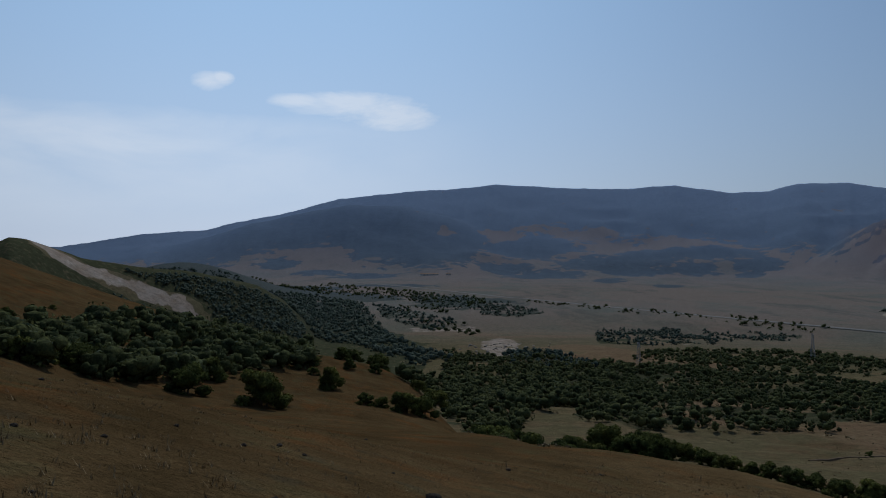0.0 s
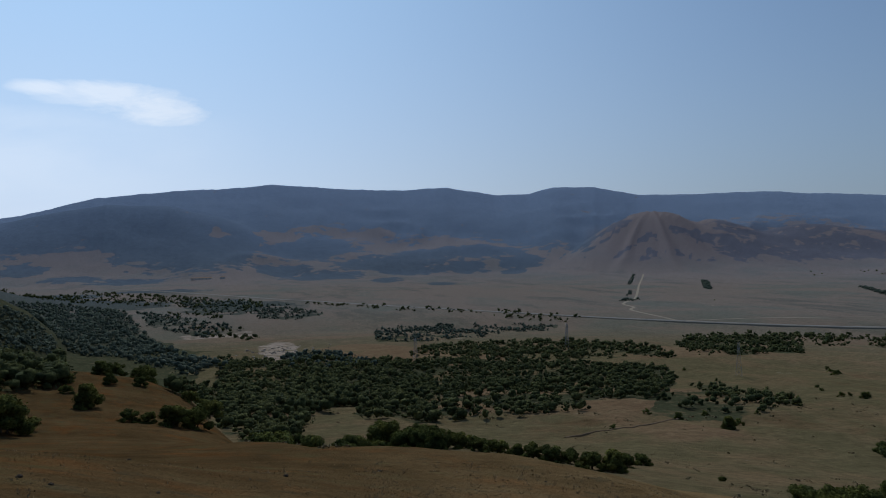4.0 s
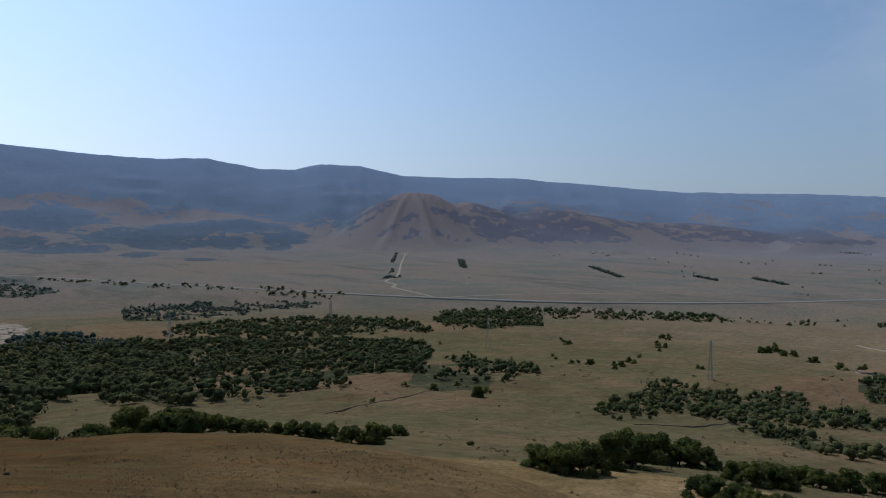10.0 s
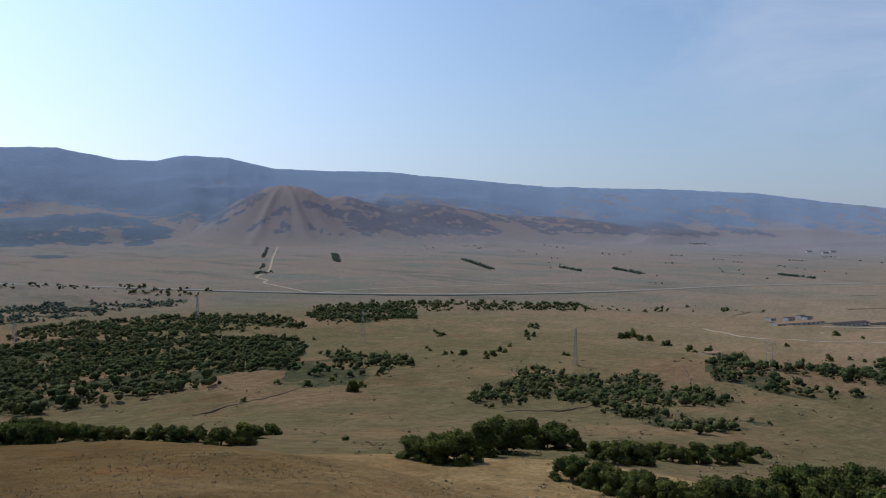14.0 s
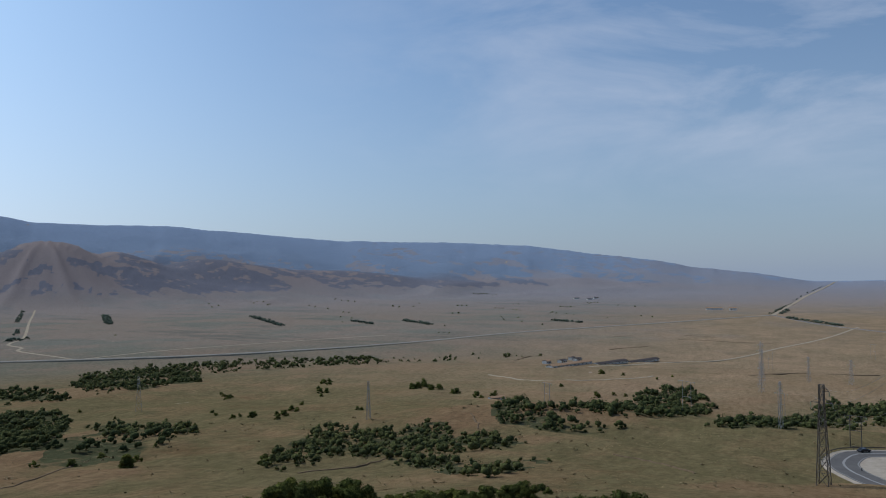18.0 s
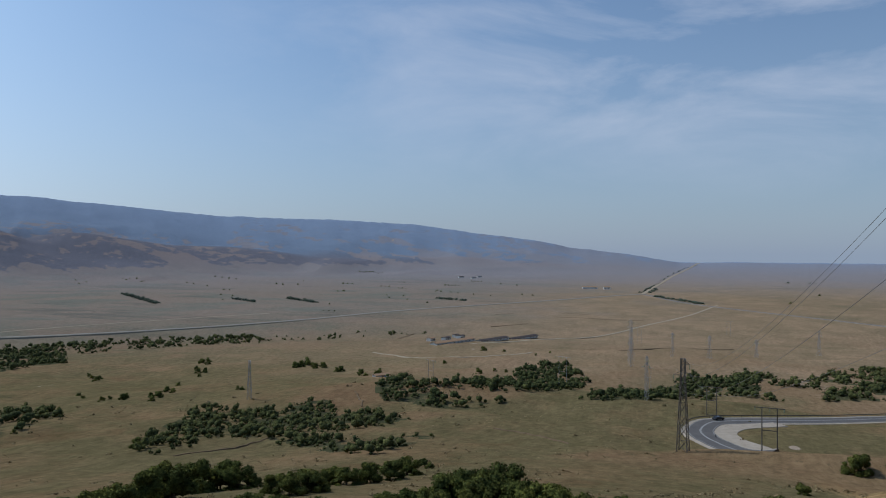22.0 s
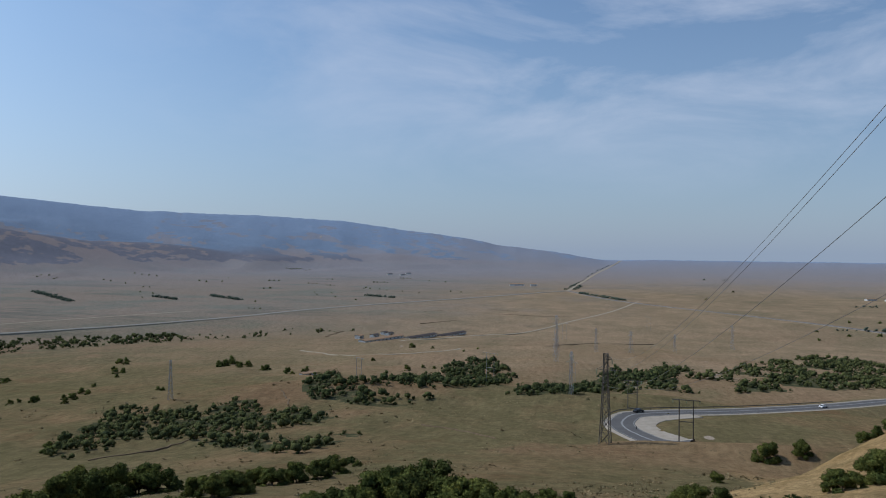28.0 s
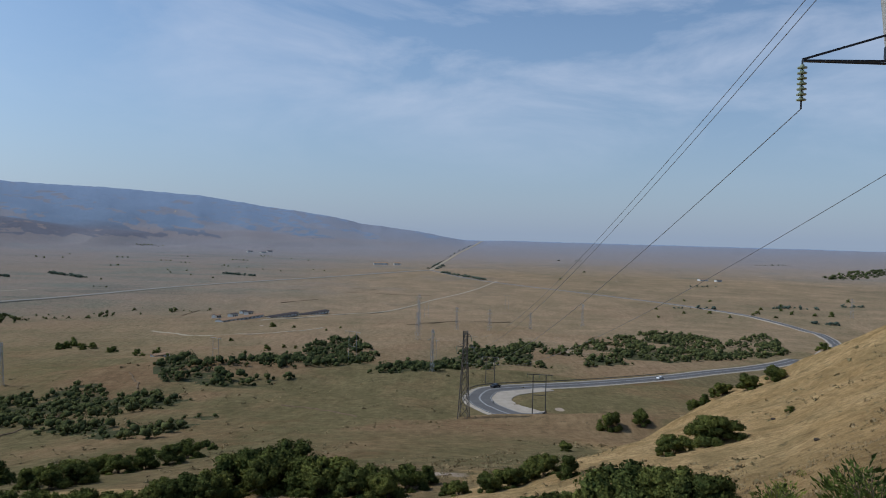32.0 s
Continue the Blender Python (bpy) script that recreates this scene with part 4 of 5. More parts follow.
SPUR_TREES = [(-26.5, 106.9, 6.6), (-38.5, 108.3, 5.6), (-47.1, 112.8, 3.5), (-49.1, 110.1, 3.1), (-52.3, 109.0, 4.1), (-52.6, 102.5, 4.2), (-53.2, 96.2, 3.7), (-55.4, 93.5, 3.7), (-39.7, 123.5, 4.4), (-72.9, 119.6, 1.6), (-72.6, 120.6, 1.3), (-72.4, 129.9, 1.5), (-74.8, 137.7, 1.1), (-20.6, 132.5, 4.8), (-13.3, 122.2, 2.3), (-10.5, 121.8, 2.2)]
KNOLL_TREES = [(-6.3, 120.5, 4.3), (-3.2, 122.0, 4.7), (7.9, 118.1, 6.6), (10.5, 125.0, 6.4), (12.6, 111.7, 6.0), (22.1, 118.4, 4.7), (19.0, 114.9, 4.0), (36.5, 133.5, 5.1), (41.3, 137.9, 4.7), (36.7, 166.4, 6.5), (-5.4, 158.0, 3.1), (-2.0, 165.4, 5.2), (-15.0, 158.3, 2.4), (-20.3, 156.1, 2.6), (-26.0, 144.6, 1.8), (-27.8, 154.7, 2.1), (-31.7, 155.4, 2.7), (-30.8, 156.8, 2.1), (-23.4, 166.7, 3.4), (-21.2, 171.1, 3.4), (-15.8, 174.7, 4.6)]
BROW_TREES = [(33.0, 146.7, 6.4), (32.1, 126.4, 4.7), (33.9, 123.8, 4.6), (35.2, 117.2, 4.4), (40.0, 126.0, 4.0), (43.6, 127.2, 3.4), (44.3, 121.0, 3.3), (45.9, 115.6, 3.1), (47.4, 110.7, 2.6), (49.0, 107.8, 3.1), (50.9, 104.4, 3.2), (53.7, 104.0, 3.0), (53.0, 95.8, 3.2), (56.1, 94.7, 3.7), (64.6, 104.9, 2.7), (73.2, 113.4, 2.6), (74.5, 93.4, 1.1), (25.2, 117.7, 3.0), (150.2, 184.6, 4.7), (170.0, 148.5, 3.2)]
HOLLOW_TREES = [(60.1, 61.6, 3.4), (59.9, 58.2, 4.1), (62.2, 57.3, 4.3), (73.1, 62.2, 5.5), (81.1, 65.4, 6.2), (93.1, 71.1, 6.1), (99.4, 70.6, 5.2), (98.8, 67.8, 5.2), (90.0, 55.3, 3.1), (87.7, 50.9, 3.6), (92.3, 49.9, 4.0), (103.9, 53.0, 3.6), (102.5, 49.3, 3.3), (106.3, 47.4, 3.8), (113.4, 46.7, 3.8), (121.9, 46.7, 3.7), (147.3, 52.9, 1.8), (66.0, 43.4, 3.1), (65.5, 40.2, 3.1), (65.6, 38.1, 3.0), (64.2, 34.7, 3.6), (65.2, 32.2, 3.6), (66.5, 30.5, 3.1), (67.8, 27.9, 3.8), (69.9, 26.5, 3.7), (70.4, 24.1, 4.1), (80.0, 26.1, 3.3)]
FOOT_TREES = [(78.8, 23.7, 5.6), (75.2, 20.4, 4.8), (77.9, 18.6, 5.9), (74.7, 15.9, 4.3), (74.3, 13.5, 4.6), (71.5, 9.9, 4.0), (70.7, 7.6, 3.5), (75.4, 5.4, 3.0), (78.4, 3.4, 2.3), (74.4, 30.7, 2.7), (73.6, 28.0, 2.9), (73.1, 25.1, 2.6), (70.7, -8.4, 2.4), (62.9, -9.6, 2.2), (68.5, -6.8, 2.0), (66.9, -4.6, 2.5), (65.2, -2.7, 2.2), (67.7, -0.1, 1.7), (70.0, 1.1, 1.4)]
SLOPE_BUSHES = [(192.9, -40.2, 5.6), (195.2, -48.8, 4.8), (122.7, -44.2, 2.8), (124.5, -42.0, 2.0), (126.5, -41.0, 2.0), (116.9, -46.5, 3.1), (116.5, -50.2, 3.0), (65.7, -19.6, 2.1), (67.5, -19.1, 1.6), (71.0, -23.9, 3.0), (69.0, -24.7, 3.3), (141.3, -20.8, 2.4), (79.1, -35.9, 0.8), (33.3, -3.2, 2.4), (31.2, -3.9, 2.3), (32.0, -5.2, 2.2), (29.8, -5.8, 2.3), (28.6, -6.8, 2.9), (27.9, -7.5, 2.3), (26.7, -8.2, 2.1), (26.0, -8.7, 1.9), (25.4, -8.9, 1.2)]
for trees, label, group in (
    (SPUR_TREES, "dark green bushy oak on the dry grass spur", "spur trees"),
    (KNOLL_TREES, "dark green bushy oak on the grassy knoll", "knoll trees"),
    (BROW_TREES, "dark green bushy oak below the grassy brow", "brow trees"),
    (HOLLOW_TREES, "dense dark green oak in the hollow", "hollow trees"),
    (FOOT_TREES, "leafy green oak at the foot of the slope", "foot trees"),
    (SLOPE_BUSHES, "round green thorn bush on the dry slope", "slope bushes"),
):
    for i, (x, y, tall) in enumerate(trees):
        plant(x, y, tall, NEAR_TREES, i, label, group)


# ---- building helpers ----
def part(name, bm, material, parent, label=""):
    """Links a bmesh as one mesh object under a thing or a part."""
    me = bpy.data.meshes.new(name)
    bm.normal_update()
    bm.to_mesh(me)
    bm.free()
    me.materials.append(material)
    ob = new(name, me)
    ob.parent = parent
    if label:
        ob["label"] = label
    return ob


def thing(name, at, label, category, group="", turn=0.0):
    ob = tagged(new(name), label, category, group)
    ob.matrix_world = pose(*at, 0, 0, turn)
    return ob


def beam(bm, a, b, w, h=None):
    """A square bar from a to b."""
    a, b = Vector(a), Vector(b)
    d = (b - a).normalized()
    s = d.cross(Vector((0, 0, 1)))
    s = s.normalized() if s.length > 1e-4 else Vector((1, 0, 0))
    t = s.cross(d)
    h = h or w
    q = [(s * i * w + t * j * h) / 2 for i, j in ((-1, -1), (1, -1), (1, 1), (-1, 1))]
    lo, hi = [bm.verts.new(a + o) for o in q], [bm.verts.new(b + o) for o in q]
    for k in range(4):
        bm.faces.new((lo[k], lo[(k + 1) % 4], hi[(k + 1) % 4], hi[k]))
    bm.faces.new(lo[::-1])
    bm.faces.new(hi)


def box(bm, lo, hi):
    v = [bm.verts.new((x, y, z)) for z in (lo[2], hi[2]) for x, y in ((lo[0], lo[1]), (hi[0], lo[1]), (hi[0], hi[1]), (lo[0], hi[1]))]
    for f in ((3, 2, 1, 0), (4, 5, 6, 7), (0, 1, 5, 4), (1, 2, 6, 5), (2, 3, 7, 6), (3, 0, 4, 7)):
        bm.faces.new([v[i] for i in f])


def turned(bm, profile, sides=12, at=(0, 0, 0)):
    """A round body from (radius, height) pairs."""
    rings = []
    for r, z in profile:
        rings.append([bm.verts.new((at[0] + r * math.cos(6.28319 * k / sides), at[1] + r * math.sin(6.28319 * k / sides), at[2] + z)) for k in range(sides)])
    for lo, hi in zip(rings, rings[1:]):
        for k in range(sides):
            bm.faces.new((lo[k], lo[(k + 1) % sides], hi[(k + 1) % sides], hi[k]))
    bm.faces.new(rings[0][::-1])
    bm.faces.new(rings[-1])


def plain(name, colour, rough=0.6, metal=0.0):
    return speckled(name, colour, tuple(0.8 * c for c in colour), 0.7, rough, metal)


GLASS_GREEN = plain("green_glass_insulator", (0.30, 0.34, 0.22), 0.15)
DARK_METAL = plain("dark_painted_steel", (0.035, 0.035, 0.04), 0.5, 0.3)
WIRE = plain("aluminium_conductor", (0.19, 0.19, 0.2), 0.5, 0.5)
WHITE_WALL = plain("limewashed_wall", (0.72, 0.70, 0.66), 0.9)
SHEET_ROOF = plain("pale_sheet_roof", (0.3, 0.2, 0.13), 0.95)
DARK_ROOF = plain("dark_tiled_roof", (0.075, 0.065, 0.065), 0.95)
CAR_PAINT = plain("dark_car_paint", (0.02, 0.022, 0.026), 0.25)
CAR_GLASS = plain("dark_car_glass", (0.01, 0.012, 0.014), 0.08)
RUBBER = plain("black_rubber", (0.02, 0.02, 0.02), 0.8)
STONE = speckled("weathered_stone", (0.045, 0.036, 0.028), (0.085, 0.07, 0.055), 4, 0.95, 0, 0.6)
PALE_ROCK = speckled("pale_limestone", (0.26, 0.22, 0.175), (0.38, 0.33, 0.27), 0.4, 0.95, 0, 0.6)
LINE_PAINT = plain("worn_road_paint", (0.26, 0.26, 0.26), 0.8)


# ---- roads ----
def smooth_path(pts, step):
    """A curve through the points, in even steps."""
    P = [Vector((*p, 0)) for p in pts]
    P = [2 * P[0] - P[1]] + P + [2 * P[-1] - P[-2]]
    out = []
    for a, b, c, d in zip(P, P[1:], P[2:], P[3:]):
        n = max(2, int((c - b).length / step))
        for k in range(n):
            t = k / n
            out.append(0.5 * (2 * b + (c - a) * t + (2 * a - 5 * b + 4 * c - d) * t * t + (3 * b - a - 3 * c + d) * t ** 3))
    return out + [P[-2]]


def road_bed(line, wide):
    """Height of a level road along the line, eased along its length."""
    z = []
    for i, p in enumerate(line):
        d = (line[min(i + 1, len(line) - 1)] - line[max(i - 1, 0)]).normalized()
        s = Vector((-d.y, d.x, 0))
        z.append(max(ground_z(*(p + s * wide * k / 2).xy) for k in (-1, -0.5, 0, 0.5, 1)))
    z = np.array(z)
    ease = np.convolve(np.pad(z, 3, mode="edge"), np.ones(7) / 7, "valid")
    return np.maximum(z, ease)


def ribbon(name, line, bed, wide, material, lift, label, category="road", off=0.0, skirt=1.2, parent=None):
    rows = []
    for i, p in enumerate(line):
        d = (line[min(i + 1, len(line) - 1)] - line[max(i - 1, 0)]).normalized()
        s = Vector((-d.y, d.x, 0))
        z = bed[i] + lift
        rows.append([(p + s * (off - wide / 2 - 0.6 * skirt)).xy.to_tuple() + (z - skirt,), (p + s * (off - wide / 2)).xy.to_tuple() + (z,),
                     (p + s * off).xy.to_tuple() + (z + 0.02 * wide * 0.5,), (p + s * (off + wide / 2)).xy.to_tuple() + (z,),
                     (p + s * (off + wide / 2 + 0.6 * skirt)).xy.to_tuple() + (z - skirt,)])
    n = len(rows)
    idx = np.arange(n * 5).reshape(n, 5)
    f = np.stack([idx[:-1, :-1], idx[1:, :-1], idx[1:, 1:], idx[:-1, 1:]], -1).reshape(-1, 4)
    me = mesh_from(name, np.array(rows).reshape(-1, 3), f[:, ::-1], material, False)
    ob = new(name, me)
    if parent:
        ob.parent = parent
        return ob
    return tagged(ob, label, category, kind="structure")


NEAR_ROAD = [(223, -25), (226.5, -18)] + [p[:2] for p in ROAD_GRADE[:-1]] + [(480, -218), (560, -282), (680, -350), (822, -398), (934, -380), (1046, -312), (1186, -215), (1370, -86), (1530, 0), (1801, 83)]
near_line = smooth_path(NEAR_ROAD, 5)
near_bed = road_bed(near_line, 12)
ribbon("road_shoulder", near_line, near_bed, 12.6, GRAVEL, 0.05, "pale gravel shoulder of the hairpin road")
ribbon("road", near_line, near_bed, 9.0, ASPHALT, 0.12, "grey asphalt hairpin road with pale edges")
ribbon("road_marking", near_line, near_bed, 0.7, LINE_PAINT, 0.22, "worn pale centre band of the road", skirt=0.02)
for side in (-1, 1):
    ribbon("road_marking", near_line, near_bed, 0.25, LINE_PAINT, 0.17, "worn white edge line of the road", off=4.1 * side, skirt=0.02)

yard_line = smooth_path([(296, -36), (288, -28), (276, -19), (264, -15.5), (251, -17), (241, -20), (234, -24)], 2.5)
ribbon("gravel_yard", yard_line, road_bed(yard_line, 9), 6.5, GRAVEL, 0.03, "pale trampled gravel inside the hairpin bend", skirt=0.5)
HIGHWAY = [(-260, 2080), (-108, 1849), (30, 1600), (123, 1436), (178, 1364), (300, 1160), (417, 997), (579, 814), (740, 665), (925, 526), (1112, 445), (1316, 333), (1509, 228), (1801, 83)]
high_line = smooth_path(HIGHWAY, 16)
high_bed = road_bed(high_line, 16)
ribbon("highway_verge", high_line, high_bed, 15, speckled("dusty_verge", (0.2, 0.182, 0.145), (0.25, 0.225, 0.175), 0.1, 0.95, 0, 0.3), 0.3, "dusty embankment of the valley highway", skirt=2.0)
ribbon("highway", high_line, high_bed, 8, plain("faded_highway_asphalt", (0.25, 0.235, 0.21), 0.9), 0.6, "pale asphalt highway across the valley")
FAR_ROAD = [(1801, 83), (2100, 72), (2600, 40), (3200, -8), (3868, -61), (4700, -120)]
far_line = smooth_path(FAR_ROAD, 40)
ribbon("far_road", far_line, road_bed(far_line, 12), 9, DIRT, 0.5, "straight pale road running into the haze", skirt=2.0)
TRACKS = [
    ([(1295, 1983), (1000, 1550), (733, 1150), (670, 1080), (640, 1040), (625, 985), (595, 941), (583, 812)], 4.5),
    ([(592, 260), (572, 230), (545, 190), (536, 159), (570, 140), (637, 125)], 2.5),
    ([(583, 812), (700, 780), (860, 700), (1000, 620)], 5),
    ([(700, 200), (850, 140), (1000, 60), (1180, -10), (1453, -69)], 4),
]
for pts, wide in TRACKS:
    line = smooth_path(pts, 12 if wide > 3 else 4)
    ribbon("dirt_track", line, road_bed(line, wide), wide, DIRT, 0.12, "pale dirt track through dry grass", skirt=0.6)


BANK = speckled("dark_eroded_earth", (0.11, 0.08, 0.05), (0.19, 0.135, 0.085), 0.6, 0.95, 0, 0.6)
BANKS = [[(227, 57), (223, 47), (214, 35), (208, 30)], [(91, 179), (100, 184), (111, 186), (125, 192), (149, 207)], [(284, 133), (271, 125), (259, 118)], [(160, 128), (178, 120), (196, 118), (215, 120)]]
for pts in BANKS:
    line = smooth_path(pts, 2.5)
    line = [p + Vector((random.uniform(-0.7, 0.7), random.uniform(-0.7, 0.7), 0)) for p in line]
    ribbon("erosion_bank", line, road_bed(line, 1), 0.45, BANK, 0.18, "low dark earth bank cut by rain", "bank", skirt=0.6)


DITCHES = [[(1169, 182), (1166, 157), (1152, 133)], [(965, 247), (986, 227), (1005, 205)], [(1097, 181), (1102, 139), (1088, 99), (1092, 51)], [(1104, 276), (1118, 265), (1132, 254)], [(661, 51), (714, 22), (743, -18), (766, -49)], [(750, 299), (860, 326), (873, 325)]]
for pts in DITCHES:
    line = smooth_path(pts, 12)
    line = [p + Vector((random.uniform(-2, 2), random.uniform(-2, 2), 0)) for p in line]
    ribbon("field_ditch", line, road_bed(line, 3), 2.6, BANK, 0.2, "dark overgrown ditch across the dry plain", "ditch", skirt=0.8)


def guard_rail():
    rail = tagged(new("guard_rail"), "dark weathered steel guard rail on the outer bend", "guard rail")
    bars, prev = bmesh.new(), None
    bend = ((0.04, -0.16), (0.04, 0.16), (-0.04, 0.16), (-0.04, -0.16))
    for i, p in enumerate(near_line):
        if not 258 < p.x < 385 or p.y < -118:
            continue
        d = (near_line[i + 1] - near_line[i - 1]).normalized()
        q = p + Vector((-d.y, d.x, 0)) * 6.6
        z = near_bed[i]
        ring = [bars.verts.new((q.x - d.y * u, q.y + d.x * u, z + 0.75 + v)) for u, v in bend]
        if prev:
            for k in range(4):
                bars.faces.new((prev[k], prev[(k + 1) % 4], ring[(k + 1) % 4], ring[k]))
        prev = ring
        post = bmesh.new()
        beam(post, (q.x, q.y, z - 0.9), (q.x, q.y, z + 0.85), 0.16)
        part("post", post, STEEL, rail)
    part("rail", bars, STEEL, rail)


guard_rail()


def marker_post():
    x, y = 252, -11.5
    ob = thing("roadside_post", (x, y, ground_z(x, y) + 0.1), "short dark roadside marker post", "marker post")
    bm = bmesh.new()
    turned(bm, ((0.16, -0.3), (0.15, 0.9), (0.10, 1.15)), 8)
    part("shaft", bm, DARK_METAL, ob)


marker_post()


def car(near, paint, label, side):
    i = min(range(len(near_line)), key=lambda k: (near_line[k] - Vector((*near, 0))).length)
    d = (near_line[i + 1] - near_line[i]).normalized()
    p = near_line[i] + Vector((-d.y, d.x, 0)) * 2.2 * side
    ob = thing("car", (p.x, p.y, near_bed[i] + 0.2), label, "car", "cars on the road", math.degrees(math.atan2(d.y, d.x)))
    body = bmesh.new()
    prof = [(-2.2, 0.35), (-2.2, 0.8), (-1.6, 0.95), (-1.0, 1.4), (0.5, 1.42), (1.15, 0.98), (2.1, 0.82), (2.25, 0.4)]
    rows = [[body.verts.new((x, y * (0.86 if z > 1.2 else 1), z)) for x, z in prof] for y in (-0.88, 0.88)]
    for k in range(len(prof)):
        n = (k + 1) % len(prof)
        body.faces.new((rows[0][k], rows[0][n], rows[1][n], rows[1][k]))
    body.faces.new(rows[0][::-1])
    body.faces.new(rows[1])
    part("body", body, paint, ob)
    for name, lo, hi in (("windscreen", (0.5, 1.36), (1.12, 1.02)), ("rear_window", (-1.02, 1.36), (-1.55, 1.0))):
        bm = bmesh.new()
        beam(bm, (lo[0], 0, lo[1] + 0.03), (hi[0], 0, hi[1] + 0.03), 1.35, 0.03)
        part(name, bm, CAR_GLASS, ob)
    for x in (-1.4, 1.4):
        for y in (-0.82, 0.82):
            bm = bmesh.new()
            bmesh.ops.create_cone(bm, cap_ends=True, segments=14, radius1=0.33, radius2=0.33, depth=0.22, matrix=pose(x, y, 0.33, 90, 0, 0))
            part("wheel", bm, RUBBER, ob)


car((290, -17), CAR_PAINT, "dark saloon car on the hairpin road", 1)
car((367, -100), plain("white_car_paint", (0.75, 0.75, 0.74), 0.3), "white saloon car on the straight above the bend", -1)


# ---- power lines ----
def insulator(parent, at, discs=7):
    """A hanging string of glass discs."""
    x, y, z = at
    rod = bmesh.new()
    turned(rod, ((0.025, -0.17 * discs - 0.12), (0.025, 0)), 6, at)
    string = part("insulator", rod, DARK_METAL, parent, "hanging green glass insulator string")
    for k in range(discs):
        bm = bmesh.new()
        turned(bm, ((0.05, -0.05), (0.13, -0.035), (0.135, 0.0), (0.06, 0.03), (0.05, 0.075)), 12, (x, y, z - 0.14 - 0.15 * k))
        part("disc", bm, GLASS_GREEN, string)
    return (x, y, z - 0.17 * discs - 0.12)


def lattice_tower(x, y, tall, base, top, panels, arms, metal, label, turn=0.0, bar=0.16):
    ob = thing("pylon", (x, y, ground_z(x, y) - 0.2), label, "pylon", "pylons in the valley", turn)
    corner = ((-1, -1), (1, -1), (1, 1), (-1, 1))

    def at(k, z):
        w = (base + (top - base) * min(1, z / (tall * 0.8))) / 2
        return (corner[k][0] * w, corner[k][1] * w, z)

    for k in range(4):
        bm = bmesh.new()
        beam(bm, at(k, 0), at(k, tall * 0.8), bar)
        beam(bm, at(k, tall * 0.8), at(k, tall), bar)
        part("leg", bm, metal, ob)
        zs = [tall * (1 - (1 - i / panels) ** 1.25) for i in range(panels + 1)]
        n = (k + 1) % 4
        for i, (a, b) in enumerate(zip(zs, zs[1:])):
            for lo, hi in ((at(k, a), at(n, b)), (at(n, a), at(k, b)), (at(k, b), at(n, b))):
                bm = bmesh.new()
                beam(bm, lo, hi, bar * 0.7)
                part("brace", bm, metal, ob)
    for z, reach, sides in arms:
        for s in sides:
            bm = bmesh.new()
            for e in (-1, 1):
                beam(bm, (s * top / 2, e * top / 2, z), (s * reach, 0, z), bar * 0.7)
                beam(bm, (s * top / 2, e * top / 2, z + 1.1), (s * reach, 0, z), bar * 0.6)
            arm = part("crossarm", bm, metal, ob)
            bm = bmesh.new()
            turned(bm, ((0.09, -1.3), (0.13, -1.0), (0.13, -0.3), (0.05, 0)), 8, (s * reach, 0, z))
            part("insulator", bm, GLASS_GREEN, arm)
    return ob


def portal_pole(x, y, tall, wide, label, turn=0.0, metal=None, bar=0.3, low=True):
    ob = thing("portal_pylon", (x, y, ground_z(x, y) - 0.2), label, "pylon", "portal pylons", turn)
    metal = metal or STEEL
    for s in (-1, 1):
        bm = bmesh.new()
        turned(bm, ((bar * 0.6, 0), (bar * 0.45, tall)), 8, (s * wide / 2, 0, 0))
        part("post", bm, metal, ob)
    for z, over in ((tall, 0.5), (tall * 0.55, 0.0)) + (((tall * 0.06, 0.0),) if low else ()):
        bm = bmesh.new()
        beam(bm, (-wide * (0.5 + over), 0, z), (wide * (0.5 + over), 0, z), bar * 0.7)
        part("crossbar", bm, metal, ob)
    for s in (-0.95, 0, 0.95):
        bm = bmesh.new()
        turned(bm, ((0.06, -1.0), (0.12, -0.8), (0.12, -0.2), (0.05, 0)), 8, (s * wide, 0, tall))
        part("insulator", bm, GLASS_GREEN, ob)
    return ob


BIG = ((21.0, 2.6, (-1, 1)), (24.0, 1.8, (-1,)))
lattice_tower(208, -1, 25.6, 2.9, 1.15, 9, BIG, STEEL, "tall rusty lattice pylon beside the hairpin road", 75, 0.15)
FAR_TOWERS = [(282, 338, 19.5, 3.4), (264, 173, 16.5, 1.8), (533, 33, 21, 3.0), (585, 36, 33, 4.2), (633, -24, 19, 3.2), (678, -64, 16, 2.6), (757, -126, 24, 3.2), (130, 477, 15, 3.0), (286, 555, 20, 3.4), (318, 13, 19, 1.5), (620, 5, 20, 2.6), (316, 614, 18, 3.2), (936, -500, 26, 3.6), (660, 40, 22, 2.2)]
for x, y, tall, base in FAR_TOWERS:
    lattice_tower(x, y, tall, base, base * 0.35, 6, ((tall * 0.8, base * 0.95, (-1, 1)), (tall * 0.93, base * 0.7, (-1, 1))), GALV, "grey galvanised lattice pylon standing in the valley", 50, 0.08)
portal_pole(224, -24.5, 14.3, 4.0, "steel portal pylon beside the hairpin road", 83)
portal_pole(297, -12, 11.5, 3.6, "steel portal pylon behind the hairpin road", 78)
for x, y, tall, wide in ((372, 57, 17, 5.0), (311, 108, 10.5, 3.4), (430, 17, 13, 4.0), (790, 40, 18, 5), (980, -60, 18, 5)):
    portal_pole(x, y, tall, wide, "grey portal pylon in the valley", 60, GALV, 0.17, False)


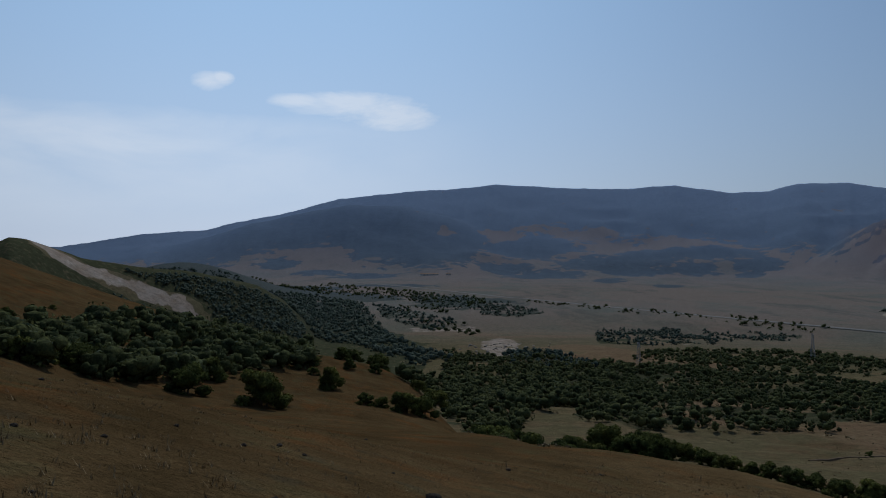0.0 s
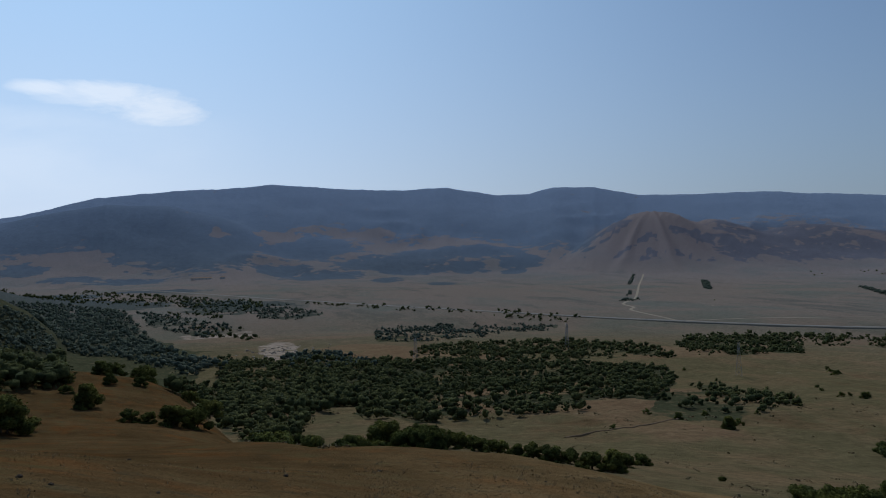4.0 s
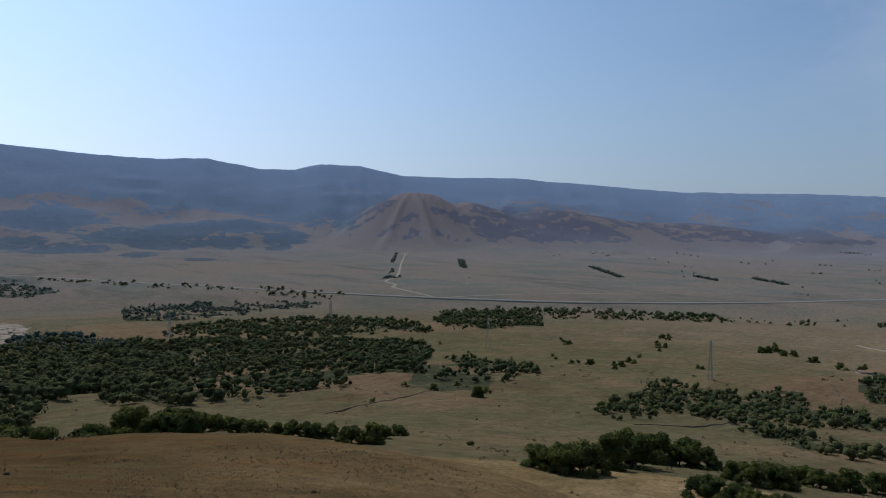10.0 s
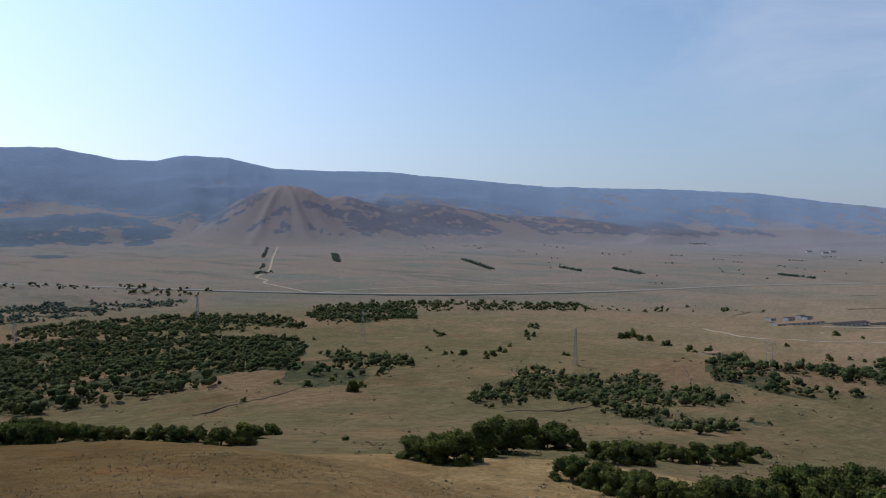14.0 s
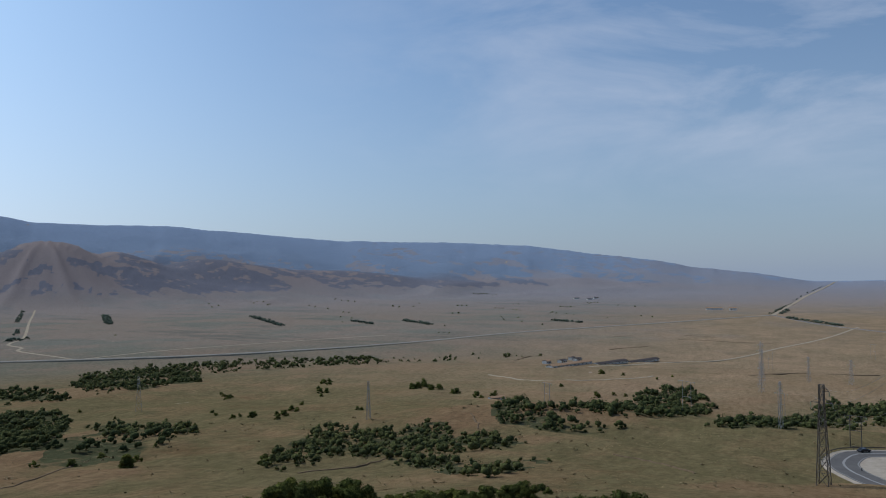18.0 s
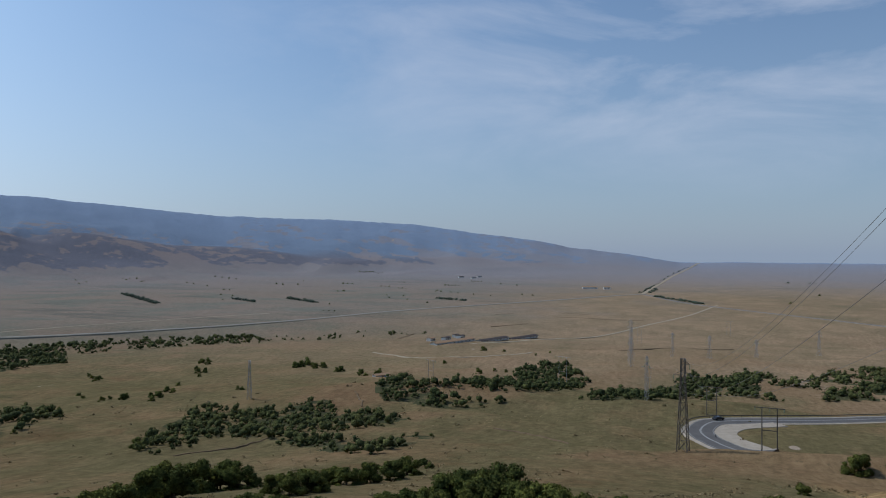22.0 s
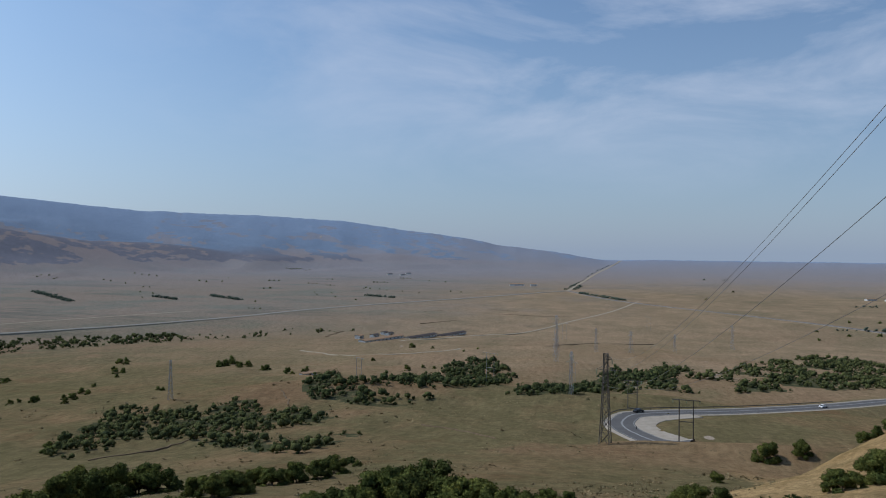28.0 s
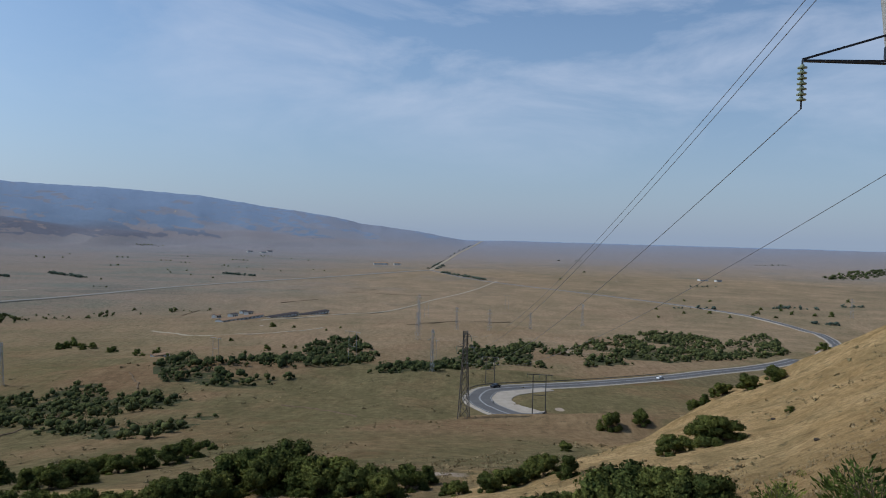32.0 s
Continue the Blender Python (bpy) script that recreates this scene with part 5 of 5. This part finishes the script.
def concrete_pole():
    x, y = 21.04, -11.95
    base = ground_z(x, y)
    ob = thing("concrete_pole", (x, y, base - 0.3), "tall tapered concrete power pole with steel arms", "power pole")
    up = -base + 0.3
    bm = bmesh.new()
    turned(bm, ((0.33, 0), (0.26, up + 6.9), (0.19, up + 13.5)), 20)
    for v in bm.verts:
        v.co += Vector((-0.53, -1.3, 0)) * (1 - v.co.z / (up + 6.9))
    part("shaft", bm, CONCRETE, ob)
    ends = []
    for dx, dy, z in ((-0.02, 2.59, 6.66), (0.02, -2.59, 6.66), (0.45, 1.38, 10.7)):
        bm = bmesh.new()
        side = Vector((-dy, dx, 0)).normalized() * 0.16
        for k in (-1, 1):
            beam(bm, (side.x * k, side.y * k, up + z), (dx + side.x * 0.2 * k, dy + side.y * 0.2 * k, up + z), 0.055)
        arm = part("crossarm", bm, DARK_METAL, ob, "dark steel crossarm of two bars")
        bm = bmesh.new()
        beam(bm, (0, 0, up + z + 0.85), (dx, dy, up + z + 0.04), 0.06)
        part("tie_rod", bm, DARK_METAL, arm)
        lo = insulator(arm, (dx, dy, up + z - 0.04))
        ends.append((x + lo[0], y + lo[1], base - 0.3 + lo[2]))
    bm = bmesh.new()
    turned(bm, ((0.30, up + 6.75), (0.30, up + 7.1)), 20)
    part("collar", bm, DARK_METAL, ob)
    bm = bmesh.new()
    turned(bm, ((0.27, up + 7.7), (0.27, up + 7.95)), 20)
    part("collar", bm, DARK_METAL, ob)
    return ends + [(x + 1.0, y + 1.0, base - 0.3 + up + 10.1)]


def wire(a, b, sag, radius, label="thin dark overhead power cable"):
    a, b = Vector(a), Vector(b)
    pts = [a + (b - a) * (k / 60) ** 1.6 - Vector((0, 0, 4 * sag * (k / 60) ** 1.6 * (1 - (k / 60) ** 1.6))) for k in range(61)]
    bm = bmesh.new()
    for p, q in zip(pts, pts[1:]):
        beam(bm, p, q, radius * 2)
    me = bpy.data.meshes.new("power_cable")
    bm.to_mesh(me)
    bm.free()
    me.materials.append(WIRE)
    tagged(new("power_cable", me), label, "power cable", "power cables on the slope")


pole_ends = concrete_pole()
tower_z = ground_z(208, -1)
for a, b in zip(pole_ends, ((207.4, 1.5, tower_z + 19.5), (208.6, -3.5, tower_z + 19.5), (207.5, 0.8, tower_z + 22.5), (208, -1, tower_z + 25.4))):
    wire(a, b, 5.5, 0.0095)


# ---- farm buildings ----
def barn(x, y, long, wide, tall, turn, roof, label, name="barn", doors=3):
    ob = thing(name, (x, y, ground_z(x, y) - 0.3), label, "farm building", "farm buildings", turn)
    bm = bmesh.new()
    box(bm, (-long / 2, -wide / 2, 0), (long / 2, wide / 2, tall))
    part("wall", bm, WHITE_WALL, ob)
    ridge = tall + wide * 0.14
    for s in (-1, 1):
        bm = bmesh.new()
        q = [(-long / 2 - 0.4, s * (wide / 2 + 0.5), tall - 0.1), (long / 2 + 0.4, s * (wide / 2 + 0.5), tall - 0.1), (long / 2 + 0.4, 0, ridge), (-long / 2 - 0.4, 0, ridge)]
        lo = [bm.verts.new(v) for v in q]
        hi = [bm.verts.new((v[0], v[1], v[2] + 0.25)) for v in q]
        for k in range(4):
            n = (k + 1) % 4
            bm.faces.new((lo[k], lo[n], hi[n], hi[k]))
        bm.faces.new(lo[::-1])
        bm.faces.new(hi)
        part("roof", bm, roof, ob)
    for s in (-1, 1):
        bm = bmesh.new()
        a, b, c = [bm.verts.new((s * long / 2, v[0], v[1])) for v in ((-wide / 2, tall), (wide / 2, tall), (0, ridge))]
        bm.faces.new((a, b, c))
        bmesh.ops.solidify(bm, geom=bm.faces[:], thickness=0.2)
        part("gable", bm, WHITE_WALL, ob)
    for k in range(doors * 2):
        bm = bmesh.new()
        cx, s = (k // 2 + 0.5) / doors * long - long / 2, 1 - 2 * (k % 2)
        box(bm, (cx - 0.9, s * wide / 2 - 0.06, tall * 0.3), (cx + 0.9, s * wide / 2 + 0.06, tall * 0.75))
        part("window", bm, CAR_GLASS, ob)
    return ob


def bearing_turn(a, b):
    return math.degrees(math.atan2(b[1] - a[1], b[0] - a[0]))


FARM_AXIS = bearing_turn((675, 234), (854, 162))
barn(706, 221, 62, 9, 2.6, FARM_AXIS, SHEET_ROOF, "long low white barn with pale sheet roof", doors=10)
barn(772, 196, 50, 9, 2.4, FARM_AXIS, DARK_ROOF, "long low barn with dark roof", doors=8)
barn(828, 174, 54, 9, 2.4, FARM_AXIS, DARK_ROOF, "long low barn with dark roof", doors=8)
for x, y, long, wide, roof in ((760, 246, 11, 6, DARK_ROOF), (796, 240, 10, 6, DARK_ROOF), (726, 252, 8, 6, SHEET_ROOF), (815, 252, 8, 5, DARK_ROOF)):
    barn(x, y, long, wide, 3.4, FARM_AXIS + 8, roof, "small white farmhouse near the barns", "farmhouse", 3)
barn(-45, 2350, 62, 14, 5.0, 0, SHEET_ROOF, "long white shed at the foot of the mountains", "shed", 6)
barn(18, 2345, 16, 10, 5.0, 0, SHEET_ROOF, "small white shed at the foot of the mountains", "shed", 2)
barn(2021, 235, 40, 14, 5.0, -80, SHEET_ROOF, "white shed far out on the plain", "shed", 4)
barn(2013, 188, 18, 14, 6.0, -80, SHEET_ROOF, "white shed far out on the plain", "shed", 2)
barn(382, 163, 9, 4, 1.6, -35, SHEET_ROOF, "low white hut at the head of the gully", "hut", 1)
barn(1629, -538, 22, 9, 3.5, -70, SHEET_ROOF, "white cottage beside the far road", "cottage", 3)
barn(1612, -566, 14, 8, 3.5, -70, DARK_ROOF, "white cottage beside the far road", "cottage", 2)
for x, y in ((2520, 760), (2560, 700), (2480, 700)):
    barn(x, y, 18, 10, 4, -50, DARK_ROOF, "far farm shed on the plain", "shed", 2)


# ---- shelterbelts, lone trees, scrub ----
def strip(name, a, b, wide, count, tall, label, seed, gaps=0.0):
    a, b = Vector((*a, 0)), Vector((*b, 0))
    d = (b - a).normalized()
    s = Vector((-d.y, d.x, 0)) * wide / 2
    poly = [tuple((a + s).xy), tuple((b + s).xy), tuple((b - s).xy), tuple((a - s).xy)]
    wood(name, poly, count, tall, label, 14, 0.13, gaps, seed, leaves=LEAF_HAZY)


BELTS = [((1248, 1622), (1007, 1299), 16, 200), ((1260, 1985), (972, 1552), 9, 150), ((1321, 1195), (1104, 922), 15, 200), ((1274, 878), (1205, 778), 9, 50), ((1336, 787), (1237, 666), 13, 90), ((1436, 485), (1383, 406), 11, 70), ((1684, 50), (1470, -42), 12, 110),
         ((1830, 92), (2400, 62), 8, 40), ((675, 1090), (712, 1120), 22, 18), ((850, 1350), (740, 1185), 6, 18), ((2500, 60), (3800, -40), 10, 40), ((1850, 70), (2050, 58), 10, 30),
         ((1010, -293), (1006, -350), 8, 9), ((1033, -439), (1026, -505), 14, 26), ((893, -428), (883, -456), 10, 14), ((1424, -445), (1433, -509), 8, 9), ((1066, -547), (1078, -594), 12, 14), ((2458, -974), (2462, -1108), 14, 16), ((2477, -318), (2473, -405), 12, 10)]
for i, (a, b, wide, count) in enumerate(BELTS):
    strip("shelterbelt", a, b, wide, count, 4.6, "narrow dark green shelterbelt on the plain", 40 + i)
SCRUB = [
    ("far_village_trees", [(1876, -920), (2141, -1128), (2332, -1347), (2031, -1174), (1796, -947)], 150, 8.0, 0.1),
    ("roadside_trees", [(488, 680), (677, 663), (762, 483), (656, 416), (563, 485), (405, 546)], 300, 5.0, 0.1),
    ("highway_trees", [(120, 1370), (232, 1247), (476, 945), (511, 876), (436, 866), (218, 1171)], 120, 5.0, 0.2),
    ("valley_scrub", [(-395, 1455), (-309, 2000), (-125, 1692), (84, 1404), (70, 1171), (-88, 1336), (-255, 1444)], 520, 5.5, 0.22),
    ("ravine_scrub", [(-87, 1168), (27, 751), (51, 852), (-24, 1279)], 70, 5.0, 0.2),
    ("wood_edge", [(40, 427), (23, 259), (32, 258), (55, 274), (70, 435)], 170, 4.6, 0.0),
    ("foothill_scrub", [(560, 640), (760, 480), (960, 330), (900, 300), (700, 400), (540, 560)], 90, 4.0, 0.3),
]
for i, (name, poly, count, tall, gaps) in enumerate(SCRUB):
    wood(name, poly, count, tall, "scattered low thorn and oak scrub", 24, 0.11, gaps, 60 + i)
PASTURE_TREES = [(265, 252, 4.0), (272, 246, 3.5), (297, 242, 4.8), (276, 234, 3.4), (405, 305, 5.6), (469, 350, 5.5), (490, 360, 4.8), (316, 214, 3.0), (452, 254, 7.4), (441, 238, 4.7), (456, 239, 4.9), (436, 215, 5.4), (385, 178, 3.3), (385, 174, 3.3), (414, 178, 3.5), (247, 313, 2.5), (279, 384, 3.0), (368, 354, 3.2), (393, 385, 3.5), (287, 288, 2.2), (245, 256, 2.5), (163, 213, 3.0), (163, 196, 3.6), (181, 208, 2.2), (111, 187, 2.4), (661, 440, 4.4), (701, 444, 4.6), (655, 175, 5.9), (438, 120, 5.7), (494, 161, 4.1), (141, 215, 2.8), (147, 206, 3.6), (155, 191, 4.3)]
SLOPE_FOOT_TREES = [(419, 317, 4.1), (453, 332, 4.4), (378, 284, 3.0), (314, 210, 3.0), (294, 236, 3.6), (277, 231, 4.0), (267, 226, 3.3), (375, 365, 4.1), (365, 349, 4.0), (277, 275, 2.5), (267, 242, 4.0), (271, 253, 2.9), (448, 256, 7.3), (478, 263, 6.0), (452, 237, 4.8), (434, 217, 5.3), (408, 188, 3.5), (408, 177, 3.5), (225, 242, 3.6), (226, 236, 3.6)]
CATTLE_TREES = [(314, 210, 2.7), (358, 345, 4.7), (280, 232, 4.0), (336, 266, 3.4), (270, 243, 4.0), (459, 342, 5.4), (406, 300, 4.8), (286, 286, 2.6), (671, 180, 4.4), (455, 114, 3.3), (457, 107, 3.0), (602, 115, 2.9), (626, 107, 3.0), (143, 51, 1.7), (165, 144, 3.4), (1862, -311, 7.4), (1545, -207, 6.1), (490, 270, 8.8), (443, 238, 5.5), (443, 231, 4.7), (434, 216, 3.8), (409, 188, 4.3), (420, 180, 3.6)]
EAST_TREES = [(931, -252, 5.5), (965, -295, 5.5), (967, -330, 6), (935, -345, 5.5), (954, -382, 6), (1009, -414, 6), (935, -403, 5), (1000, -438, 6), (1106, -338, 5.5), (1109, -378, 5.5), (967, -393, 7.4), (1047, -458, 7.2), (965, -437, 7.5), (952, -461, 6.7), (117, -58, 1.4), (951, -482, 10.1), (1163, -615, 8.3), (998, -267, 4.9), (540, -237, 4.6), (658, 174, 4.3), (642, 152, 4.2), (138, 48, 1.6), (441, 218, 3.1), (443, 232, 2.8)]
PLAIN_TREES = [(1650, 1656, 9.2), (1848, 1666, 9.8), (1832, 1592, 9.6), (1821, 1391, 9.0), (1396, 992, 8.1), (1363, 938, 7.8), (1907, 1085, 8.6), (1210, 621, 6.4), (1656, 809, 7.3), (1515, 633, 6.5), (1500, 586, 6.3), (2718, 1237, 9.4), (2707, 1168, 9.3), (2181, 528, 8.8), (2132, 466, 8.6), (1649, 348, 6.6), (1624, 318, 6.5), (2246, 635, 7.4), (1752, 591, 7.3), (819, 1039, 5.2)]
for i, (x, y, tall) in enumerate(PASTURE_TREES + SLOPE_FOOT_TREES + CATTLE_TREES + EAST_TREES):
    plant(x, y, max(tall, 2.2) * 0.78, MID_TREES, i, "lone dark green thorn tree on dry pasture", "lone trees on the pasture")
PLAIN_ROWS = [((2729, 1263), (2769, 1206), 6), ((1996, 979), (1997, 949), 3), ((1637, 818), (1648, 807), 2), ((1905, 814), (1906, 789), 3), ((1838, 733), (1825, 706), 3), ((2142, 853), (2137, 833), 2), ((2031, 661), (2031, 619), 5), ((1711, 583), (1710, 567), 2), ((2293, 654), (2296, 621), 4), ((1589, 1121), (1584, 1099), 2), ((1907, 1732), (1867, 1613), 4), ((1747, 1766), (1715, 1693), 2), ((2147, 1548), (2087, 1423), 4), ((1900, 1154), (1872, 1115), 2), ((1073, 562), (1069, 540), 3), ((1688, 534), (1653, 505), 2)]
for a, b, count in PLAIN_ROWS:
    PLAIN_TREES += [(a[0] + (b[0] - a[0]) * k / (count - 1), a[1] + (b[1] - a[1]) * k / (count - 1), random.uniform(5.5, 9.5) * math.hypot(*a) / 2000) for k in range(count)]
PLAIN_TREES += [(2767, 1177, 9), (1861, 1445, 8), (1728, 1274, 8), (2080, 1162, 8), (1243, 879, 6), (1315, 464, 6), (1613, 455, 6), (1571, 404, 6), (1383, 532, 6), (1436, 594, 6)]
for i, (x, y, tall) in enumerate(PLAIN_TREES):
    plant(x, y, tall * 0.5, MID_TREES, i, "far dark tree on the open plain", "far trees on the plain")


# ---- stones, grass and weeds on the near slope ----
def stone(x, y, size, i, material=STONE, label="dark weathered stone half sunk in dry grass"):
    rng = random.Random(i)
    bm = bmesh.new()
    bmesh.ops.create_icosphere(bm, subdivisions=2, radius=1)
    for v in bm.verts:
        n = noise.noise(v.co * 1.3 + Vector((i * 7.3, 0, 0)))
        v.co *= 1 + 0.35 * n
        v.co.z *= 0.65
    me = bpy.data.meshes.new("stone")
    bm.to_mesh(me)
    bm.free()
    me.materials.append(material)
    ob = tagged(new("stone", me), label, "stone", "stones on the slope")
    ob.matrix_world = Matrix.Translation((x, y, ground_z(x, y) + size * 0.12)) @ pose(0, 0, 0, 0, 0, rng.random() * 360) @ Matrix.Diagonal((size * 0.6, size * 0.5, size * 0.5, 1))


for i, (x, y, size) in enumerate([(-0.2, 16, 0.32), (-6, 13.1, 0.11), (-6.2, 17.1, 0.13), (-3.4, 18, 0.12), (-2.6, 11.5, 0.1), (-4.4, 8.1, 0.07), (-1.3, 19.2, 0.1), (-2.6, 10.1, 0.08), (8.5, 18.2, 0.24), (21.1, 22.6, 0.15), (46.8, -22.9, 0.4), (77.8, -33.5, 0.5)]):
    stone(x, y, size, i)
rng_rock = random.Random(5)
for i in range(45):
    a, d = radians(rng_rock.uniform(-36, 30)), 7 * math.exp(rng_rock.random() * 1.9)
    stone(d * math.sin(a), d * math.cos(a), rng_rock.uniform(0.05, 0.16) * (0.7 + d / 45), 200 + i)
for i in range(90):
    a, d = radians(rng_rock.gauss(4.6, 1.5)), rng_rock.uniform(500, 720)
    stone(d * math.sin(a), d * math.cos(a), rng_rock.uniform(0.9, 1.7) ** 2, 50 + i, PALE_ROCK, "pale limestone boulder in the ravine")


def grass(seed, n, first, last, pale, tan, dull, label):
    """Dry tufts over the near slope between two bearings."""
    rng = np.random.default_rng(seed)
    az = np.radians(rng.uniform(first, last, n))
    d = 7 * np.exp(rng.random(n) * math.log(48 / 7))
    x, y = d * np.sin(az), d * np.cos(az)
    keep = (fbm(x / 3, y / 3, 3, 91) > -0.3 + 0.2 * rng.random(n))
    x, y, d = x[keep], y[keep], d[keep]
    n, k = len(x), 6
    z = height(x, y)
    tall = (0.03 + 0.055 * rng.random((n, k))) * (1 + 0.8 * (fbm(x / 9, y / 9, 2, 92) > 0.05))[:, None]
    a = rng.random((n, k)) * 6.283
    lean = 0.25 + 0.5 * rng.random((n, k))
    bx, by = x[:, None] + rng.normal(size=(n, k)) * 0.07, y[:, None] + rng.normal(size=(n, k)) * 0.07
    w = 0.005 + 0.0006 * d[:, None] + 0 * a
    px, py = -np.sin(a) * w, np.cos(a) * w
    z0 = np.repeat(z[:, None], k, 1) - 0.02
    tip = np.stack([bx + np.cos(a) * lean * tall, by + np.sin(a) * lean * tall, z0 + tall], -1)
    v = np.stack([np.stack([bx - px, by - py, z0], -1), np.stack([bx + px, by + py, z0], -1), tip], 2).reshape(-1, 3)
    m, nt, bsdf = mat("dry_grass_blades")
    geo = nt.nodes.new("ShaderNodeNewGeometry")
    c = mix(nt, geo.outputs["Random Per Island"], tan, pale)
    c = mix(nt, ramp(nt, noise_tex(nt, 0.09, 4), 0.4, 0.62), c, mix(nt, 0.5, c, dull))
    nt.links.new(c, bsdf.inputs["Base Color"])
    bsdf.inputs["Roughness"].default_value = 0.9
    me = mesh_from("grass", v, np.arange(len(v)).reshape(-1, 3), m)
    tagged(new("grass", me), label, "grass", kind="stuff")


grass(8, 12000, 11, 132, (0.36, 0.27, 0.145), (0.20, 0.14, 0.07), (0.14, 0.095, 0.045), "sparse sun-bleached dry grass tufts")
grass(9, 900, -38, 14, (0.34, 0.24, 0.12), (0.19, 0.13, 0.06), (0.15, 0.12, 0.055), "low brown and olive grass tufts on the spur")
WEED = leaf_material("weed_leaves", (0.09, 0.12, 0.03), (0.17, 0.19, 0.06))


def weed(x, y, tall, i):
    rng = np.random.default_rng(i)
    n = 240
    a, r = rng.random(n) * 6.283, rng.random(n) ** 0.6 * tall * 0.55
    h = rng.random(n) * tall * (1 - 0.5 * r / (tall * 0.55))
    c = np.stack([np.cos(a) * r, np.sin(a) * r, h], -1)
    t1 = np.stack([np.cos(a), np.sin(a), 0.9 + 0 * a], -1) * tall * 0.11 * (0.5 + rng.random((n, 1)))
    t2 = np.cross(t1, rng.normal(size=(n, 3)))
    t2 *= tall * 0.035 / np.linalg.norm(t2, axis=1)[:, None]
    v = np.stack([c - t2, c + t1 * 0.4 - t2 * 0.8, c + t1, c + t1 * 0.4 + t2], 1).reshape(-1, 3)
    ob = tagged(new("weed"), "fresh green weed clump in dry grass", "weed", "green weeds on the slope")
    ob.location = (x, y, ground_z(x, y))
    new("leaves", mesh_from("leaves", v, np.arange(len(v)).reshape(-1, 4), WEED)).parent = ob
    bm = bmesh.new()
    for k in range(6):
        limb(bm, (0, 0, -0.05), (math.cos(k) * tall * 0.25, math.sin(k) * tall * 0.25, tall * 0.75), tall * 0.012, tall * 0.005, 4)
    part("stem", bm, BARK, ob)


for i, (x, y, tall) in enumerate([(14.4, -7.8, 1.2), (13.4, -7.5, 0.9), (15.4, -8.1, 1.1), (19.6, -8.4, 1.0), (20.5, -9.1, 0.9), (23.4, -10.4, 0.45), (24.4, -10.6, 0.4), (25.5, -11.2, 0.35), (27.2, -12.7, 0.3)]):
    weed(x, y, tall, 300 + i)


def tussocks():
    """Low brown and olive clumps over the slope and the near pasture."""
    rng = np.random.default_rng(21)
    k = 14
    n = 11000
    az = np.radians(np.concatenate([rng.uniform(88, 128, n // 2), rng.uniform(2, 95, n - n // 2)]))
    d = np.concatenate([22 * np.exp(rng.random(n // 2) * math.log(7.5)), 60 * np.exp(rng.random(n - n // 2) * math.log(6))])
    x, y = d * np.sin(az), d * np.cos(az)
    keep = fbm(x / 12, y / 12, 3, 95) + 0.3 * fbm(x / 50, y / 50, 2, 96) > 0.02
    x, y, d = x[keep], y[keep], d[keep]
    n = len(x)
    size = (0.1 + 0.36 * rng.random(n) ** 3) * (0.45 + d / 170)
    c = rng.normal(size=(n, k, 3)) * np.array([0.55, 0.55, 0.28]) * size[:, None, None]
    c[:, :, 2] = np.abs(c[:, :, 2])
    c = c + np.stack([x, y, height(x, y)], -1)[:, None, :]
    t1 = rng.normal(size=(n, k, 3)) * size[:, None, None] * 0.22
    t2 = rng.normal(size=(n, k, 3)) * size[:, None, None] * 0.22
    v = np.stack([c - t1, c + t2, c + t1, c - t2], 2).reshape(-1, 3)
    m, nt, bsdf = mat("dry_tussock_stalks")
    geo = nt.nodes.new("ShaderNodeNewGeometry")
    col = mix(nt, geo.outputs["Random Per Island"], (0.19, 0.135, 0.065), (0.3, 0.22, 0.11))
    col = mix(nt, ramp(nt, noise_tex(nt, 0.4, 2), 0.45, 0.6), col, (0.17, 0.14, 0.066))
    nt.links.new(col, bsdf.inputs["Base Color"])
    bsdf.inputs["Roughness"].default_value = 0.95
    me = mesh_from("tussocks", v, np.arange(len(v)).reshape(-1, 4), m)
    tagged(new("tussocks", me), "low brown and olive tussocks on the dry slope", "grass", kind="stuff")


tussocks()
